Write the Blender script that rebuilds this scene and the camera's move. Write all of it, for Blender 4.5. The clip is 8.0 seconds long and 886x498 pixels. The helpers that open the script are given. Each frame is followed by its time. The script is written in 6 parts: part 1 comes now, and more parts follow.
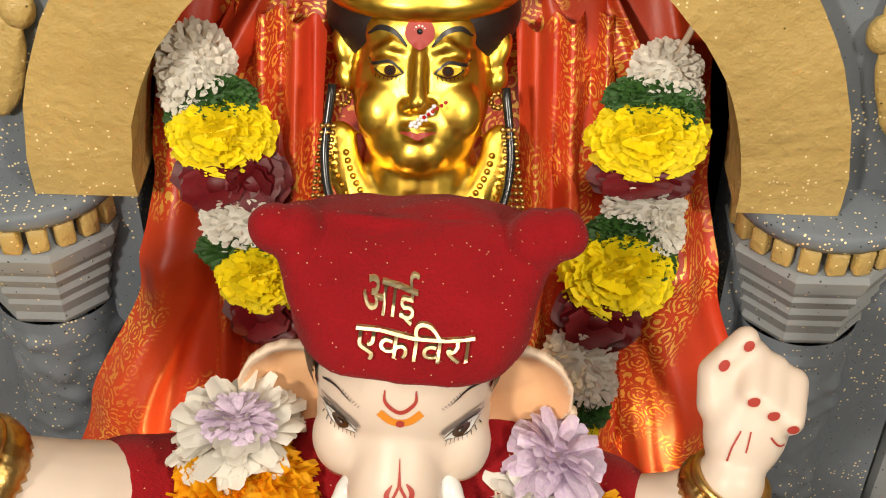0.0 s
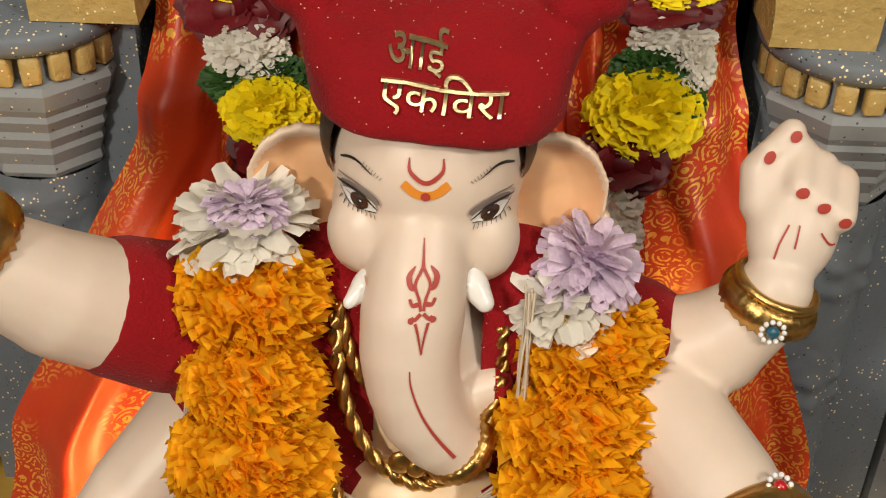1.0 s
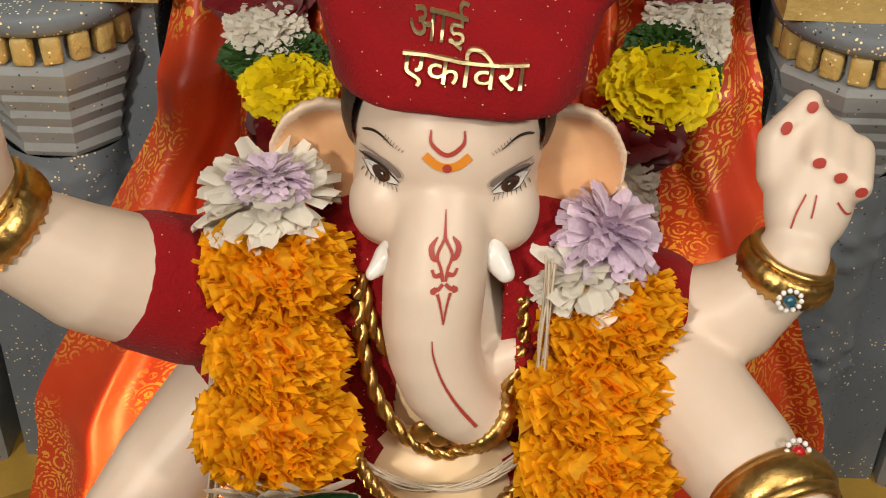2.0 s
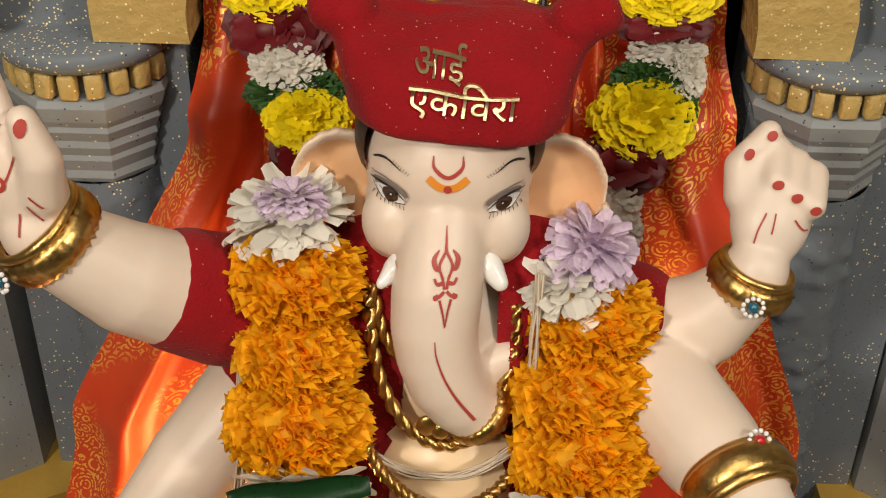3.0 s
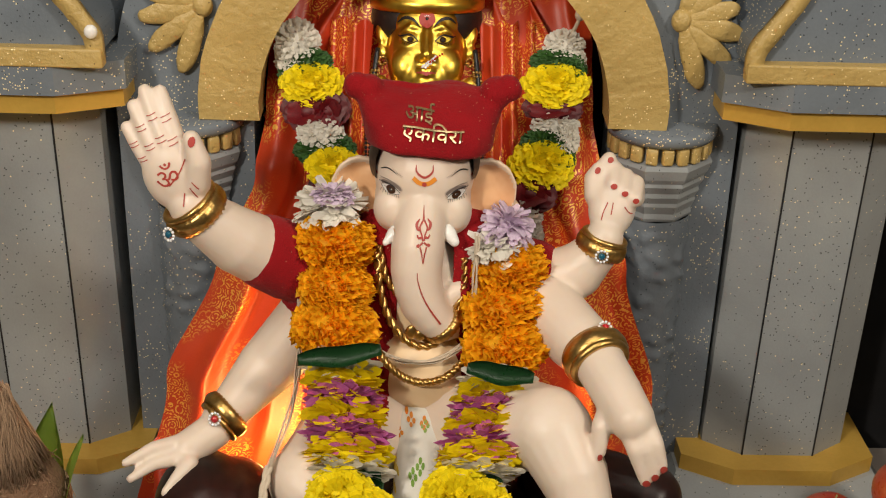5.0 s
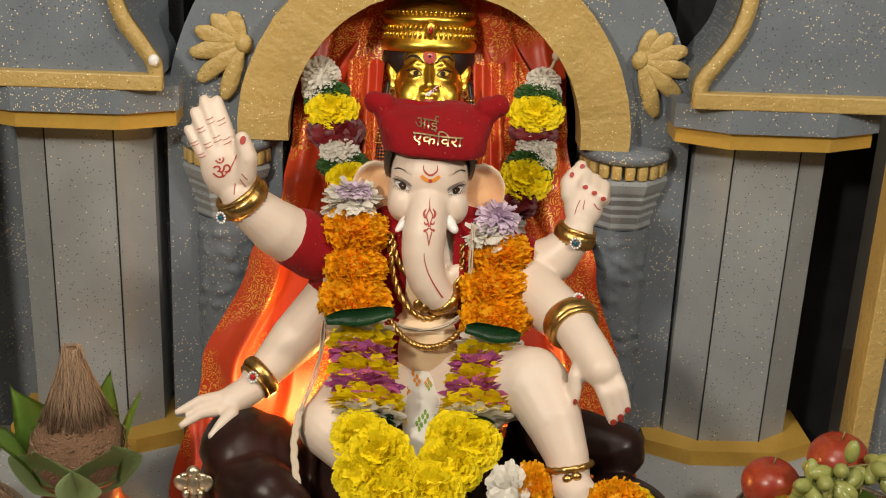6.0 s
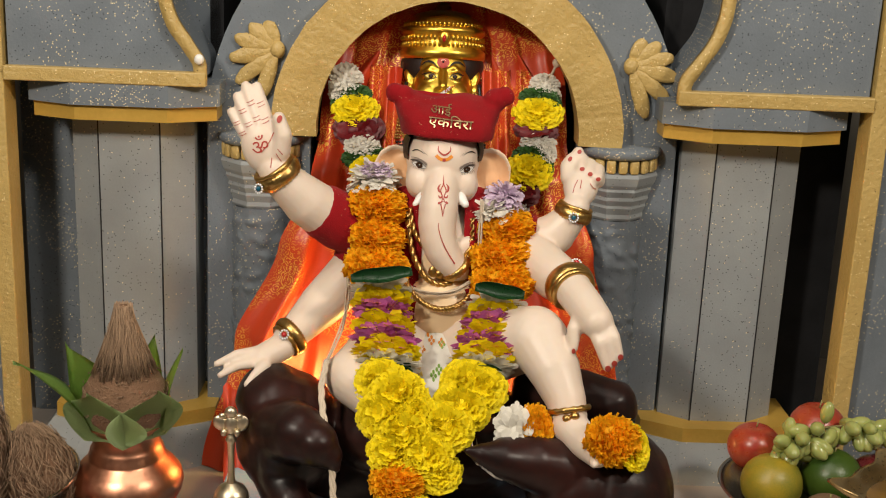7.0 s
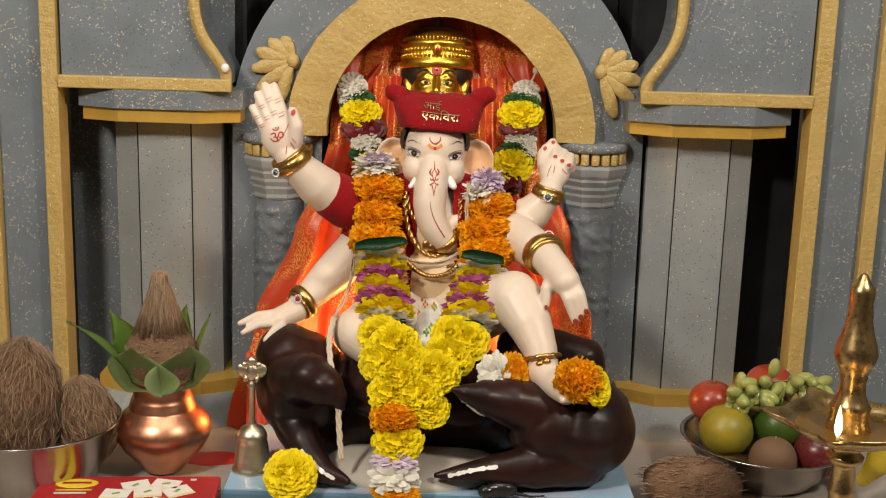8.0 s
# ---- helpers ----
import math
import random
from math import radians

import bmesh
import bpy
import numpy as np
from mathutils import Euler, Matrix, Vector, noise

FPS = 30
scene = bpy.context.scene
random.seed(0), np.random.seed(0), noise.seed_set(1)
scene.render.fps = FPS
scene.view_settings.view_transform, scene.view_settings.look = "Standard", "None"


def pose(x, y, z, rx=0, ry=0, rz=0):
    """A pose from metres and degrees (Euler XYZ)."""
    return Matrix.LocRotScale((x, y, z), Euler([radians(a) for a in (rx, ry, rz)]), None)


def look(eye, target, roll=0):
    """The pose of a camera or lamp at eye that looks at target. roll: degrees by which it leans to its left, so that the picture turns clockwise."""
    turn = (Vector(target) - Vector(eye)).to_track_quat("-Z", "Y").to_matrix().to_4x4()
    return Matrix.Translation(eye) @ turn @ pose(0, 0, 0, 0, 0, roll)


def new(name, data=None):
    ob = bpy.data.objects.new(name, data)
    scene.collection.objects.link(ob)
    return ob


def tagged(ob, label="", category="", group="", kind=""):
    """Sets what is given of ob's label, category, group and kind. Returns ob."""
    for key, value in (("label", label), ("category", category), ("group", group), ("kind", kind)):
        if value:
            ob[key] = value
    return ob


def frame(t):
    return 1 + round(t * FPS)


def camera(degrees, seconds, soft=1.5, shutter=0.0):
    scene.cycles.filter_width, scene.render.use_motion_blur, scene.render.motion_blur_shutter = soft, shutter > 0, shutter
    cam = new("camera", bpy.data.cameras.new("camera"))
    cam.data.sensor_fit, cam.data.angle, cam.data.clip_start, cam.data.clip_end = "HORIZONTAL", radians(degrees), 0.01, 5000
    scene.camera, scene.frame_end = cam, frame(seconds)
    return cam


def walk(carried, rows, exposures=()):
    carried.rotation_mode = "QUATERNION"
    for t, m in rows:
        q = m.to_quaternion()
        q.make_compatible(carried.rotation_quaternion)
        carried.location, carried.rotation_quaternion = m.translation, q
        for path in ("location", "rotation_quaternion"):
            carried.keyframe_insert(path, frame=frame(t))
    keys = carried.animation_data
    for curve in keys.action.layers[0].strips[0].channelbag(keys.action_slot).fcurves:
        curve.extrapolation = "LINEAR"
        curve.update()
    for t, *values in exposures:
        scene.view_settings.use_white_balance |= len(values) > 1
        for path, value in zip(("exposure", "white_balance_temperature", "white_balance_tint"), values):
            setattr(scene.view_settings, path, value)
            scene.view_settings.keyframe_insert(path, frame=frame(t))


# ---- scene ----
from mathutils.bvhtree import BVHTree

cam = camera(40.0, 8.0, soft=1.1)
PATH = [
    (0, (0.031, 0.09, 0.944), (-0.008, 1.64, -0.319), 0.6),
    (0.5, (0.024, 0.06, 0.877), (-0.002, 1.647, -0.339), 1.3),
    (1, (0.01, 0.034, 0.796), (0.006, 1.667, -0.358), 1.9),
    (1.2, (0.003, 0.027, 0.773), (0.005, 1.676, -0.359), 2.2),
    (2.3, (0.003, 0.021, 0.803), (-0.014, 1.633, -0.381), 1.1),
    (2.5, (0.004, 0.014, 0.806), (-0.015, 1.64, -0.358), 1.2),
    (3, (0.009, -0.046, 0.831), (-0.024, 1.604, -0.298), 0.9),
    (3.5, (-0.003, -0.14, 0.867), (-0.009, 1.55, -0.203), 1.3),
    (4, (-0.019, -0.244, 0.897), (0.005, 1.477, -0.122), 1.7),
    (4.5, (0.001, -0.379, 0.932), (0.019, 1.374, -0.031), 1.5),
    (4.7, (0.0, -0.438, 0.933), (0.027, 1.334, 0.006), 1.5),
    (5.8, (-0.034, -0.802, 0.926), (0.042, 1.06, 0.201), 2.5),
    (6, (-0.041, -0.824, 0.904), (0.042, 1.049, 0.207), 2.5),
    (6.5, (-0.044, -0.912, 0.888), (0.034, 0.98, 0.246), 2.5),
    (7, (-0.05, -1.032, 0.805), (0.017, 0.892, 0.264), 2.5),
    (7.5, (-0.021, -1.176, 0.759), (0.015, 0.767, 0.287), 2.1),
    (8, (-0.003, -1.302, 0.749), (0.018, 0.648, 0.305), 1.7),
]
walk(cam, [(t, look(eye, target, roll)) for t, eye, target, roll in PATH], [(0, 0.22), (1, -0.10), (2.5, -0.12), (4.5, -0.18), (6.5, -0.06), (8, 0.02)])

# ---- light ----
world = bpy.data.worlds.new("room_light")
scene.world = world
world.use_nodes = True
world.node_tree.nodes["Background"].inputs[0].default_value = (1.0, 0.93, 0.84, 1)
world.node_tree.nodes["Background"].inputs[1].default_value = 0.05


def area_lamp(name, eye, target, size, watts, colour):
    data = bpy.data.lights.new(name, "AREA")
    data.shape, data.size, data.energy, data.color = "DISK", size, watts, colour
    ob = new(name, data)
    ob.matrix_basis = look(eye, target)
    return ob


area_lamp("room_lamp_left", (-0.9, -0.95, 1.50), (0, 0.5, 0.3), 0.22, 26, (1.0, 0.90, 0.76))
area_lamp("room_lamp_right", (1.15, -0.75, 1.60), (0, 0.5, 0.3), 0.22, 19, (1.0, 0.90, 0.76))
# soft fill added from above; no such lamp is known here
area_lamp("overhead_fill", (0.0, -0.2, 1.78), (0, 0.4, 0.0), 0.9, 9, (1.0, 0.92, 0.80))
bulb = bpy.data.lights.new("hidden_bulb", "POINT")
bulb.energy, bulb.color, bulb.shadow_soft_size = 3.2, (1.0, 0.62, 0.18), 0.02
new("hidden_bulb", bulb).location = (0.0, 0.585, 0.13)
bulb2 = bpy.data.lights.new("hidden_bulb", "POINT")
bulb2.energy, bulb2.color, bulb2.shadow_soft_size = 1.0, (1.0, 0.62, 0.18), 0.02
new("hidden_bulb", bulb2).location = (-0.17, 0.575, 0.13)

# ---- materials ----
MATS = {}


def ramp2(nt, fac, c1, c2, p1=0.35, p2=0.65):
    r = nt.nodes.new("ShaderNodeValToRGB")
    r.color_ramp.elements[0].position, r.color_ramp.elements[1].position = p1, p2
    r.color_ramp.elements[0].color, r.color_ramp.elements[1].color = (*c1, 1), (*c2, 1)
    nt.links.new(fac, r.inputs[0])
    return r.outputs[0]


def blend(nt, fac, a, b, mode="MIX"):
    m = nt.nodes.new("ShaderNodeMix")
    m.data_type, m.blend_type = "RGBA", mode
    for value, socket in ((fac, m.inputs[0]), (a, m.inputs[6]), (b, m.inputs[7])):
        if isinstance(value, (int, float)):
            socket.default_value = value
        elif isinstance(value, tuple):
            socket.default_value = (*value, 1)
        else:
            nt.links.new(value, socket)
    return m.outputs[2]


def noise_node(nt, scale, detail=4, rough=0.55):
    c = nt.nodes.new("ShaderNodeTexCoord")
    n = nt.nodes.new("ShaderNodeTexNoise")
    n.inputs["Scale"].default_value, n.inputs["Detail"].default_value, n.inputs["Roughness"].default_value = scale, detail, rough
    nt.links.new(c.outputs["Object"], n.inputs["Vector"])
    return n.outputs["Fac"]


def mat(name, c1, c2=None, rough=0.5, metal=0.0, fine=180, coarse=14, bump=0.15, bump_dist=0.001, spec=0.5,
        sheen=0.0, island=0.0, coat=0.0, sss=0.0, through_light=0.0, rough_var=0.12):
    """A surface with grain and slow variation between two colours."""
    m = bpy.data.materials.new(name)
    m.use_nodes = True
    nt = m.node_tree
    b = nt.nodes["Principled BSDF"]
    c2 = c2 or tuple(0.72 * v for v in c1)
    big, small = noise_node(nt, coarse, 3), noise_node(nt, fine, 5)
    colour = ramp2(nt, big, c1, c2, 0.3, 0.75)
    colour = blend(nt, 0.22, colour, ramp2(nt, small, c2, c1), "MIX")
    if island:
        g = nt.nodes.new("ShaderNodeNewGeometry")
        hsv = nt.nodes.new("ShaderNodeHueSaturation")
        v = nt.nodes.new("ShaderNodeMapRange")
        v.inputs[3].default_value, v.inputs[4].default_value = 1 - island, 1 + island * 0.6
        nt.links.new(g.outputs["Random Per Island"], v.inputs[0])
        nt.links.new(v.outputs[0], hsv.inputs["Value"])
        nt.links.new(colour, hsv.inputs["Color"])
        colour = hsv.outputs[0]
    nt.links.new(colour, b.inputs["Base Color"])
    r = nt.nodes.new("ShaderNodeMapRange")
    r.inputs[3].default_value, r.inputs[4].default_value = max(0.03, rough - rough_var), min(1, rough + rough_var)
    nt.links.new(small, r.inputs[0])
    nt.links.new(r.outputs[0], b.inputs["Roughness"])
    b.inputs["Metallic"].default_value = metal
    b.inputs["Specular IOR Level"].default_value = spec
    b.inputs["Sheen Weight"].default_value = sheen
    b.inputs["Coat Weight"].default_value = coat
    b.inputs["Coat Roughness"].default_value = 0.15
    if sss:
        b.inputs["Subsurface Weight"].default_value = sss
        b.inputs["Subsurface Radius"].default_value = (0.004, 0.002, 0.001)
    if through_light:
        t = nt.nodes.new("ShaderNodeBsdfTranslucent")
        nt.links.new(colour, t.inputs[0])
        mx = nt.nodes.new("ShaderNodeMixShader")
        mx.inputs[0].default_value = through_light
        nt.links.new(b.outputs[0], mx.inputs[1])
        nt.links.new(t.outputs[0], mx.inputs[2])
        nt.links.new(mx.outputs[0], nt.nodes["Material Output"].inputs[0])
    if bump:
        bp = nt.nodes.new("ShaderNodeBump")
        bp.inputs["Strength"].default_value, bp.inputs["Distance"].default_value = bump, bump_dist
        nt.links.new(small, bp.inputs["Height"])
        nt.links.new(bp.outputs[0], b.inputs["Normal"])
    MATS[name] = m
    return m


def glittered(name, c1, c2, gold=0.30, cell=420, pits=0.955, **more):
    """Rough paint with pits and scattered gold glitter flakes."""
    m = mat(name, c1, c2, **more)
    nt, b = m.node_tree, m.node_tree.nodes["Principled BSDF"]
    colour = b.inputs["Base Color"].links[0].from_socket
    c = nt.nodes.new("ShaderNodeTexCoord")
    v = nt.nodes.new("ShaderNodeTexVoronoi")
    v.inputs["Scale"].default_value = cell
    nt.links.new(c.outputs["Object"], v.inputs["Vector"])
    near = nt.nodes.new("ShaderNodeMath")
    near.operation, near.inputs[1].default_value = "LESS_THAN", 0.34
    nt.links.new(v.outputs["Distance"], near.inputs[0])
    sep = nt.nodes.new("ShaderNodeSeparateColor")
    nt.links.new(v.outputs["Color"], sep.inputs[0])
    patch = nt.nodes.new("ShaderNodeMapRange")
    patch.inputs[1].default_value, patch.inputs[2].default_value = 0.42, 0.72
    patch.inputs[3].default_value, patch.inputs[4].default_value = 0.01, gold
    nt.links.new(noise_node(nt, 9, 2), patch.inputs[0])
    pick = nt.nodes.new("ShaderNodeMath")
    pick.operation = "LESS_THAN"
    nt.links.new(sep.outputs[0], pick.inputs[0])
    nt.links.new(patch.outputs[0], pick.inputs[1])
    both = nt.nodes.new("ShaderNodeMath")
    both.operation = "MULTIPLY"
    nt.links.new(near.outputs[0], both.inputs[0])
    nt.links.new(pick.outputs[0], both.inputs[1])
    pit = nt.nodes.new("ShaderNodeMath")
    pit.operation, pit.inputs[1].default_value = "GREATER_THAN", pits
    nt.links.new(sep.outputs[1], pit.inputs[0])
    pitn = nt.nodes.new("ShaderNodeMath")
    pitn.operation = "MULTIPLY"
    nt.links.new(near.outputs[0], pitn.inputs[0])
    nt.links.new(pit.outputs[0], pitn.inputs[1])
    dark = blend(nt, pitn.outputs[0], colour, tuple(0.25 * x for x in c2))
    # flakes bright and barely metallic: their sparkle is put into the colour
    nt.links.new(blend(nt, both.outputs[0], dark, (0.98, 0.82, 0.46)), b.inputs["Base Color"])
    flake = nt.nodes.new("ShaderNodeMath")
    flake.operation, flake.inputs[1].default_value = "MULTIPLY", 0.25
    nt.links.new(both.outputs[0], flake.inputs[0])
    nt.links.new(flake.outputs[0], b.inputs["Metallic"])
    return m


glittered("grey_paint", (0.175, 0.202, 0.232), (0.125, 0.146, 0.170), rough=0.62, bump=0.35, fine=260, bump_dist=0.0012)
glittered("grey_paint_light", (0.30, 0.32, 0.325), (0.24, 0.255, 0.265), gold=0.03, rough=0.62, bump=0.3, fine=300)
# near-black: recess and niche shade put into the colour, also the pillar joints
mat("shade_and_joint_black", (0.025, 0.025, 0.027), (0.012, 0.012, 0.013), rough=0.9, spec=0.2)
glittered("gold_paint", (0.54, 0.38, 0.135), (0.43, 0.295, 0.095), gold=0.16, pits=0.992, rough=0.40, bump=0.9, fine=120, bump_dist=0.003)
mat("gold_paint_bright", (0.70, 0.44, 0.09), (0.55, 0.33, 0.06), rough=0.38, metal=0.35, bump=0.3)
mat("gold_metal", (0.86, 0.58, 0.09), (0.78, 0.49, 0.06), rough=0.33, metal=1.0, bump=0.06, coarse=20)
mat("gold_orn", (0.66, 0.43, 0.15), (0.42, 0.25, 0.07), rough=0.33, metal=1.0, bump=0.25, fine=420, coarse=90)
mat("skin", (0.73, 0.615, 0.515), (0.71, 0.57, 0.46), rough=0.42, bump=0.03, sss=0.10, coarse=9, spec=0.45)
mat("skin_peach", (0.78, 0.48, 0.27), (0.74, 0.43, 0.24), rough=0.42, bump=0.03, sss=0.10)
mat("belly_yellow", (0.80, 0.62, 0.40), (0.79, 0.58, 0.35), rough=0.36, bump=0.03)
mat("white_gloss", (0.82, 0.80, 0.77), (0.78, 0.76, 0.72), rough=0.25, bump=0.02)
# bright specks carry the velvet's sparkle in its colour
glittered("red_velvet", (0.33, 0.006, 0.010), (0.20, 0.004, 0.007), gold=0.010, cell=1100, pits=2.0, rough=0.85, bump=1.0, fine=520, sheen=0.06, spec=0.15, bump_dist=0.0012)
mat("gold_foil", (0.88, 0.76, 0.48), (0.78, 0.62, 0.32), rough=0.38, metal=1.0, bump=0.3, fine=260)
mat("ear_peach", (0.80, 0.50, 0.28), (0.76, 0.40, 0.19), rough=0.42, bump=0.03, coarse=26)
mat("ear_rim", (0.78, 0.62, 0.48), (0.77, 0.55, 0.38), rough=0.42, bump=0.03, coarse=30)
mat("eye_blush", (0.60, 0.49, 0.41), (0.56, 0.44, 0.36), rough=0.45, bump=0)
mat("red_mark", (0.42, 0.05, 0.035), (0.36, 0.04, 0.03), rough=0.5, bump=0)
mat("orange_mark", (0.75, 0.27, 0.02), (0.68, 0.22, 0.02), rough=0.5, bump=0)
mat("black_paint", (0.012, 0.009, 0.008), (0.02, 0.014, 0.012), rough=0.35, bump=0)
mat("brown_hair", (0.022, 0.011, 0.009), (0.012, 0.006, 0.005), rough=0.45, bump=0.3, fine=240)
mat("eye_shade", (0.27, 0.22, 0.19), (0.22, 0.17, 0.15), rough=0.45, bump=0)
mat("iris_brown", (0.07, 0.03, 0.015), (0.04, 0.018, 0.01), rough=0.1, bump=0)
mat("rock_brown", (0.006, 0.005, 0.005), (0.042, 0.012, 0.009), rough=0.36, bump=0.10, coarse=11, fine=120, spec=0.28)
mat("slab_blue", (0.11, 0.47, 0.66), (0.50, 0.42, 0.54), rough=0.35, coarse=11, bump=0.05)
mat("slab_side", (0.10, 0.21, 0.30), (0.08, 0.16, 0.24), rough=0.4)
mat("pale_stone", (0.52, 0.48, 0.42), (0.42, 0.38, 0.33), rough=0.6)
mat("cloth_white", (0.80, 0.78, 0.72), (0.74, 0.72, 0.66), rough=0.7, bump=0.2)
mat("cotton", (0.62, 0.52, 0.40), (0.50, 0.41, 0.31), rough=0.9, bump=0.5, fine=900)
mat("marigold_orange", (1.0, 0.56, 0.012), (0.98, 0.45, 0.008), rough=0.6, island=0.16, through_light=0.40, spec=0.25, bump=0)
mat("marigold_yellow", (0.94, 0.79, 0.010), (0.90, 0.69, 0.006), rough=0.6, island=0.20, through_light=0.22, spec=0.25, bump=0)
mat("petal_white", (0.84, 0.81, 0.74), (0.80, 0.76, 0.66), rough=0.6, island=0.12, through_light=0.25, spec=0.25, bump=0)
mat("petal_lilac", (0.66, 0.48, 0.70), (0.82, 0.74, 0.80), rough=0.6, island=0.2, through_light=0.25, spec=0.25, bump=0)
mat("petal_magenta", (0.64, 0.19, 0.48), (0.52, 0.11, 0.36), rough=0.6, island=0.25, through_light=0.2, spec=0.25, bump=0)
mat("petal_rose", (0.17, 0.003, 0.008), (0.08, 0.0015, 0.004), rough=0.5, island=0.35, through_light=0.08, bump=0)
mat("herb_green", (0.050, 0.14, 0.022), (0.025, 0.085, 0.014), rough=0.6, island=0.35, through_light=0.2, bump=0)
mat("leaf_dark", (0.012, 0.055, 0.018), (0.020, 0.085, 0.025), rough=0.3, bump=0.3, fine=160)
mat("leaf_green", (0.20, 0.40, 0.06), (0.30, 0.44, 0.10), rough=0.42, bump=0.25, through_light=0.15)
mat("leaf_pale", (0.32, 0.40, 0.17), (0.25, 0.34, 0.13), rough=0.45, bump=0.25, through_light=0.1)
mat("copper", (0.70, 0.34, 0.21), (0.56, 0.25, 0.15), rough=0.36, metal=1.0, bump=0.08, coarse=28)
mat("brass", (0.74, 0.53, 0.25), (0.60, 0.41, 0.18), rough=0.30, metal=1.0, bump=0.1, coarse=40)
mat("brass_old", (0.80, 0.70, 0.52), (0.68, 0.57, 0.39), rough=0.38, metal=1.0, bump=0.12, coarse=60)
mat("steel", (0.50, 0.46, 0.42), (0.36, 0.33, 0.30), rough=0.22, metal=1.0, bump=0.05)
mat("husk", (0.25, 0.14, 0.08), (0.16, 0.085, 0.046), rough=0.95, bump=1.0, fine=320, coarse=30, bump_dist=0.004)
mat("fibre", (0.42, 0.28, 0.175), (0.27, 0.165, 0.10), rough=0.9, island=0.35, bump=0)
mat("table_stone", (0.40, 0.35, 0.31), (0.33, 0.29, 0.26), rough=0.45, bump=0.1, fine=220)
# unseen room shell toned dark to cut bounce and reflections; also the table body
mat("wall_plain", (0.24, 0.22, 0.19), (0.20, 0.185, 0.16), rough=0.85, bump=0.1)
mat("box_red", (0.42, 0.03, 0.03), (0.36, 0.02, 0.025), rough=0.22, bump=0)
mat("box_yellow", (0.80, 0.60, 0.05), (0.70, 0.50, 0.04), rough=0.3, bump=0)
mat("sweet_cream", (0.80, 0.70, 0.45), (0.72, 0.60, 0.36), rough=0.5)
mat("print_white", (0.80, 0.78, 0.74), (0.76, 0.74, 0.70), rough=0.4, bump=0)
# apple, citrus and sapota darkened: the oil lamp's cast shade put into their colours
mat("apple_red", (0.28, 0.018, 0.014), (0.38, 0.09, 0.03), rough=0.3, coarse=40, bump=0.03, fine=120)
mat("citrus_yellow", (0.42, 0.28, 0.02), (0.12, 0.15, 0.02), rough=0.4, coarse=22, bump=0.3, fine=500)
mat("citrus_green", (0.025, 0.06, 0.007), (0.06, 0.10, 0.012), rough=0.35, coarse=24, bump=0.3, fine=500)
mat("sapota", (0.17, 0.095, 0.05), (0.13, 0.07, 0.038), rough=0.8, bump=0.3, fine=400)
mat("plum_skin", (0.14, 0.022, 0.02), (0.09, 0.012, 0.016), rough=0.28, coarse=30)
mat("grape", (0.38, 0.40, 0.13), (0.30, 0.33, 0.09), rough=0.22, sss=0.35, bump=0, island=0.15)
mat("stem", (0.26, 0.24, 0.09), (0.20, 0.15, 0.06), rough=0.7)
mat("gem_blue", (0.01, 0.10, 0.16), (0.01, 0.07, 0.12), rough=0.06, bump=0, coat=1.0)
mat("gem_red", (0.50, 0.01, 0.015), (0.40, 0.01, 0.01), rough=0.06, bump=0, coat=1.0)
mat("gem_white", (0.85, 0.85, 0.85), (0.75, 0.75, 0.78), rough=0.08, bump=0, coat=1.0)
mat("black_bead", (0.012, 0.011, 0.012), (0.02, 0.02, 0.022), rough=0.2, bump=0)
mat("lamp_oil", (0.16, 0.085, 0.015), (0.12, 0.06, 0.01), rough=0.06, bump=0)
mat("plastic_red", (0.55, 0.03, 0.02), (0.48, 0.02, 0.02), rough=0.4)


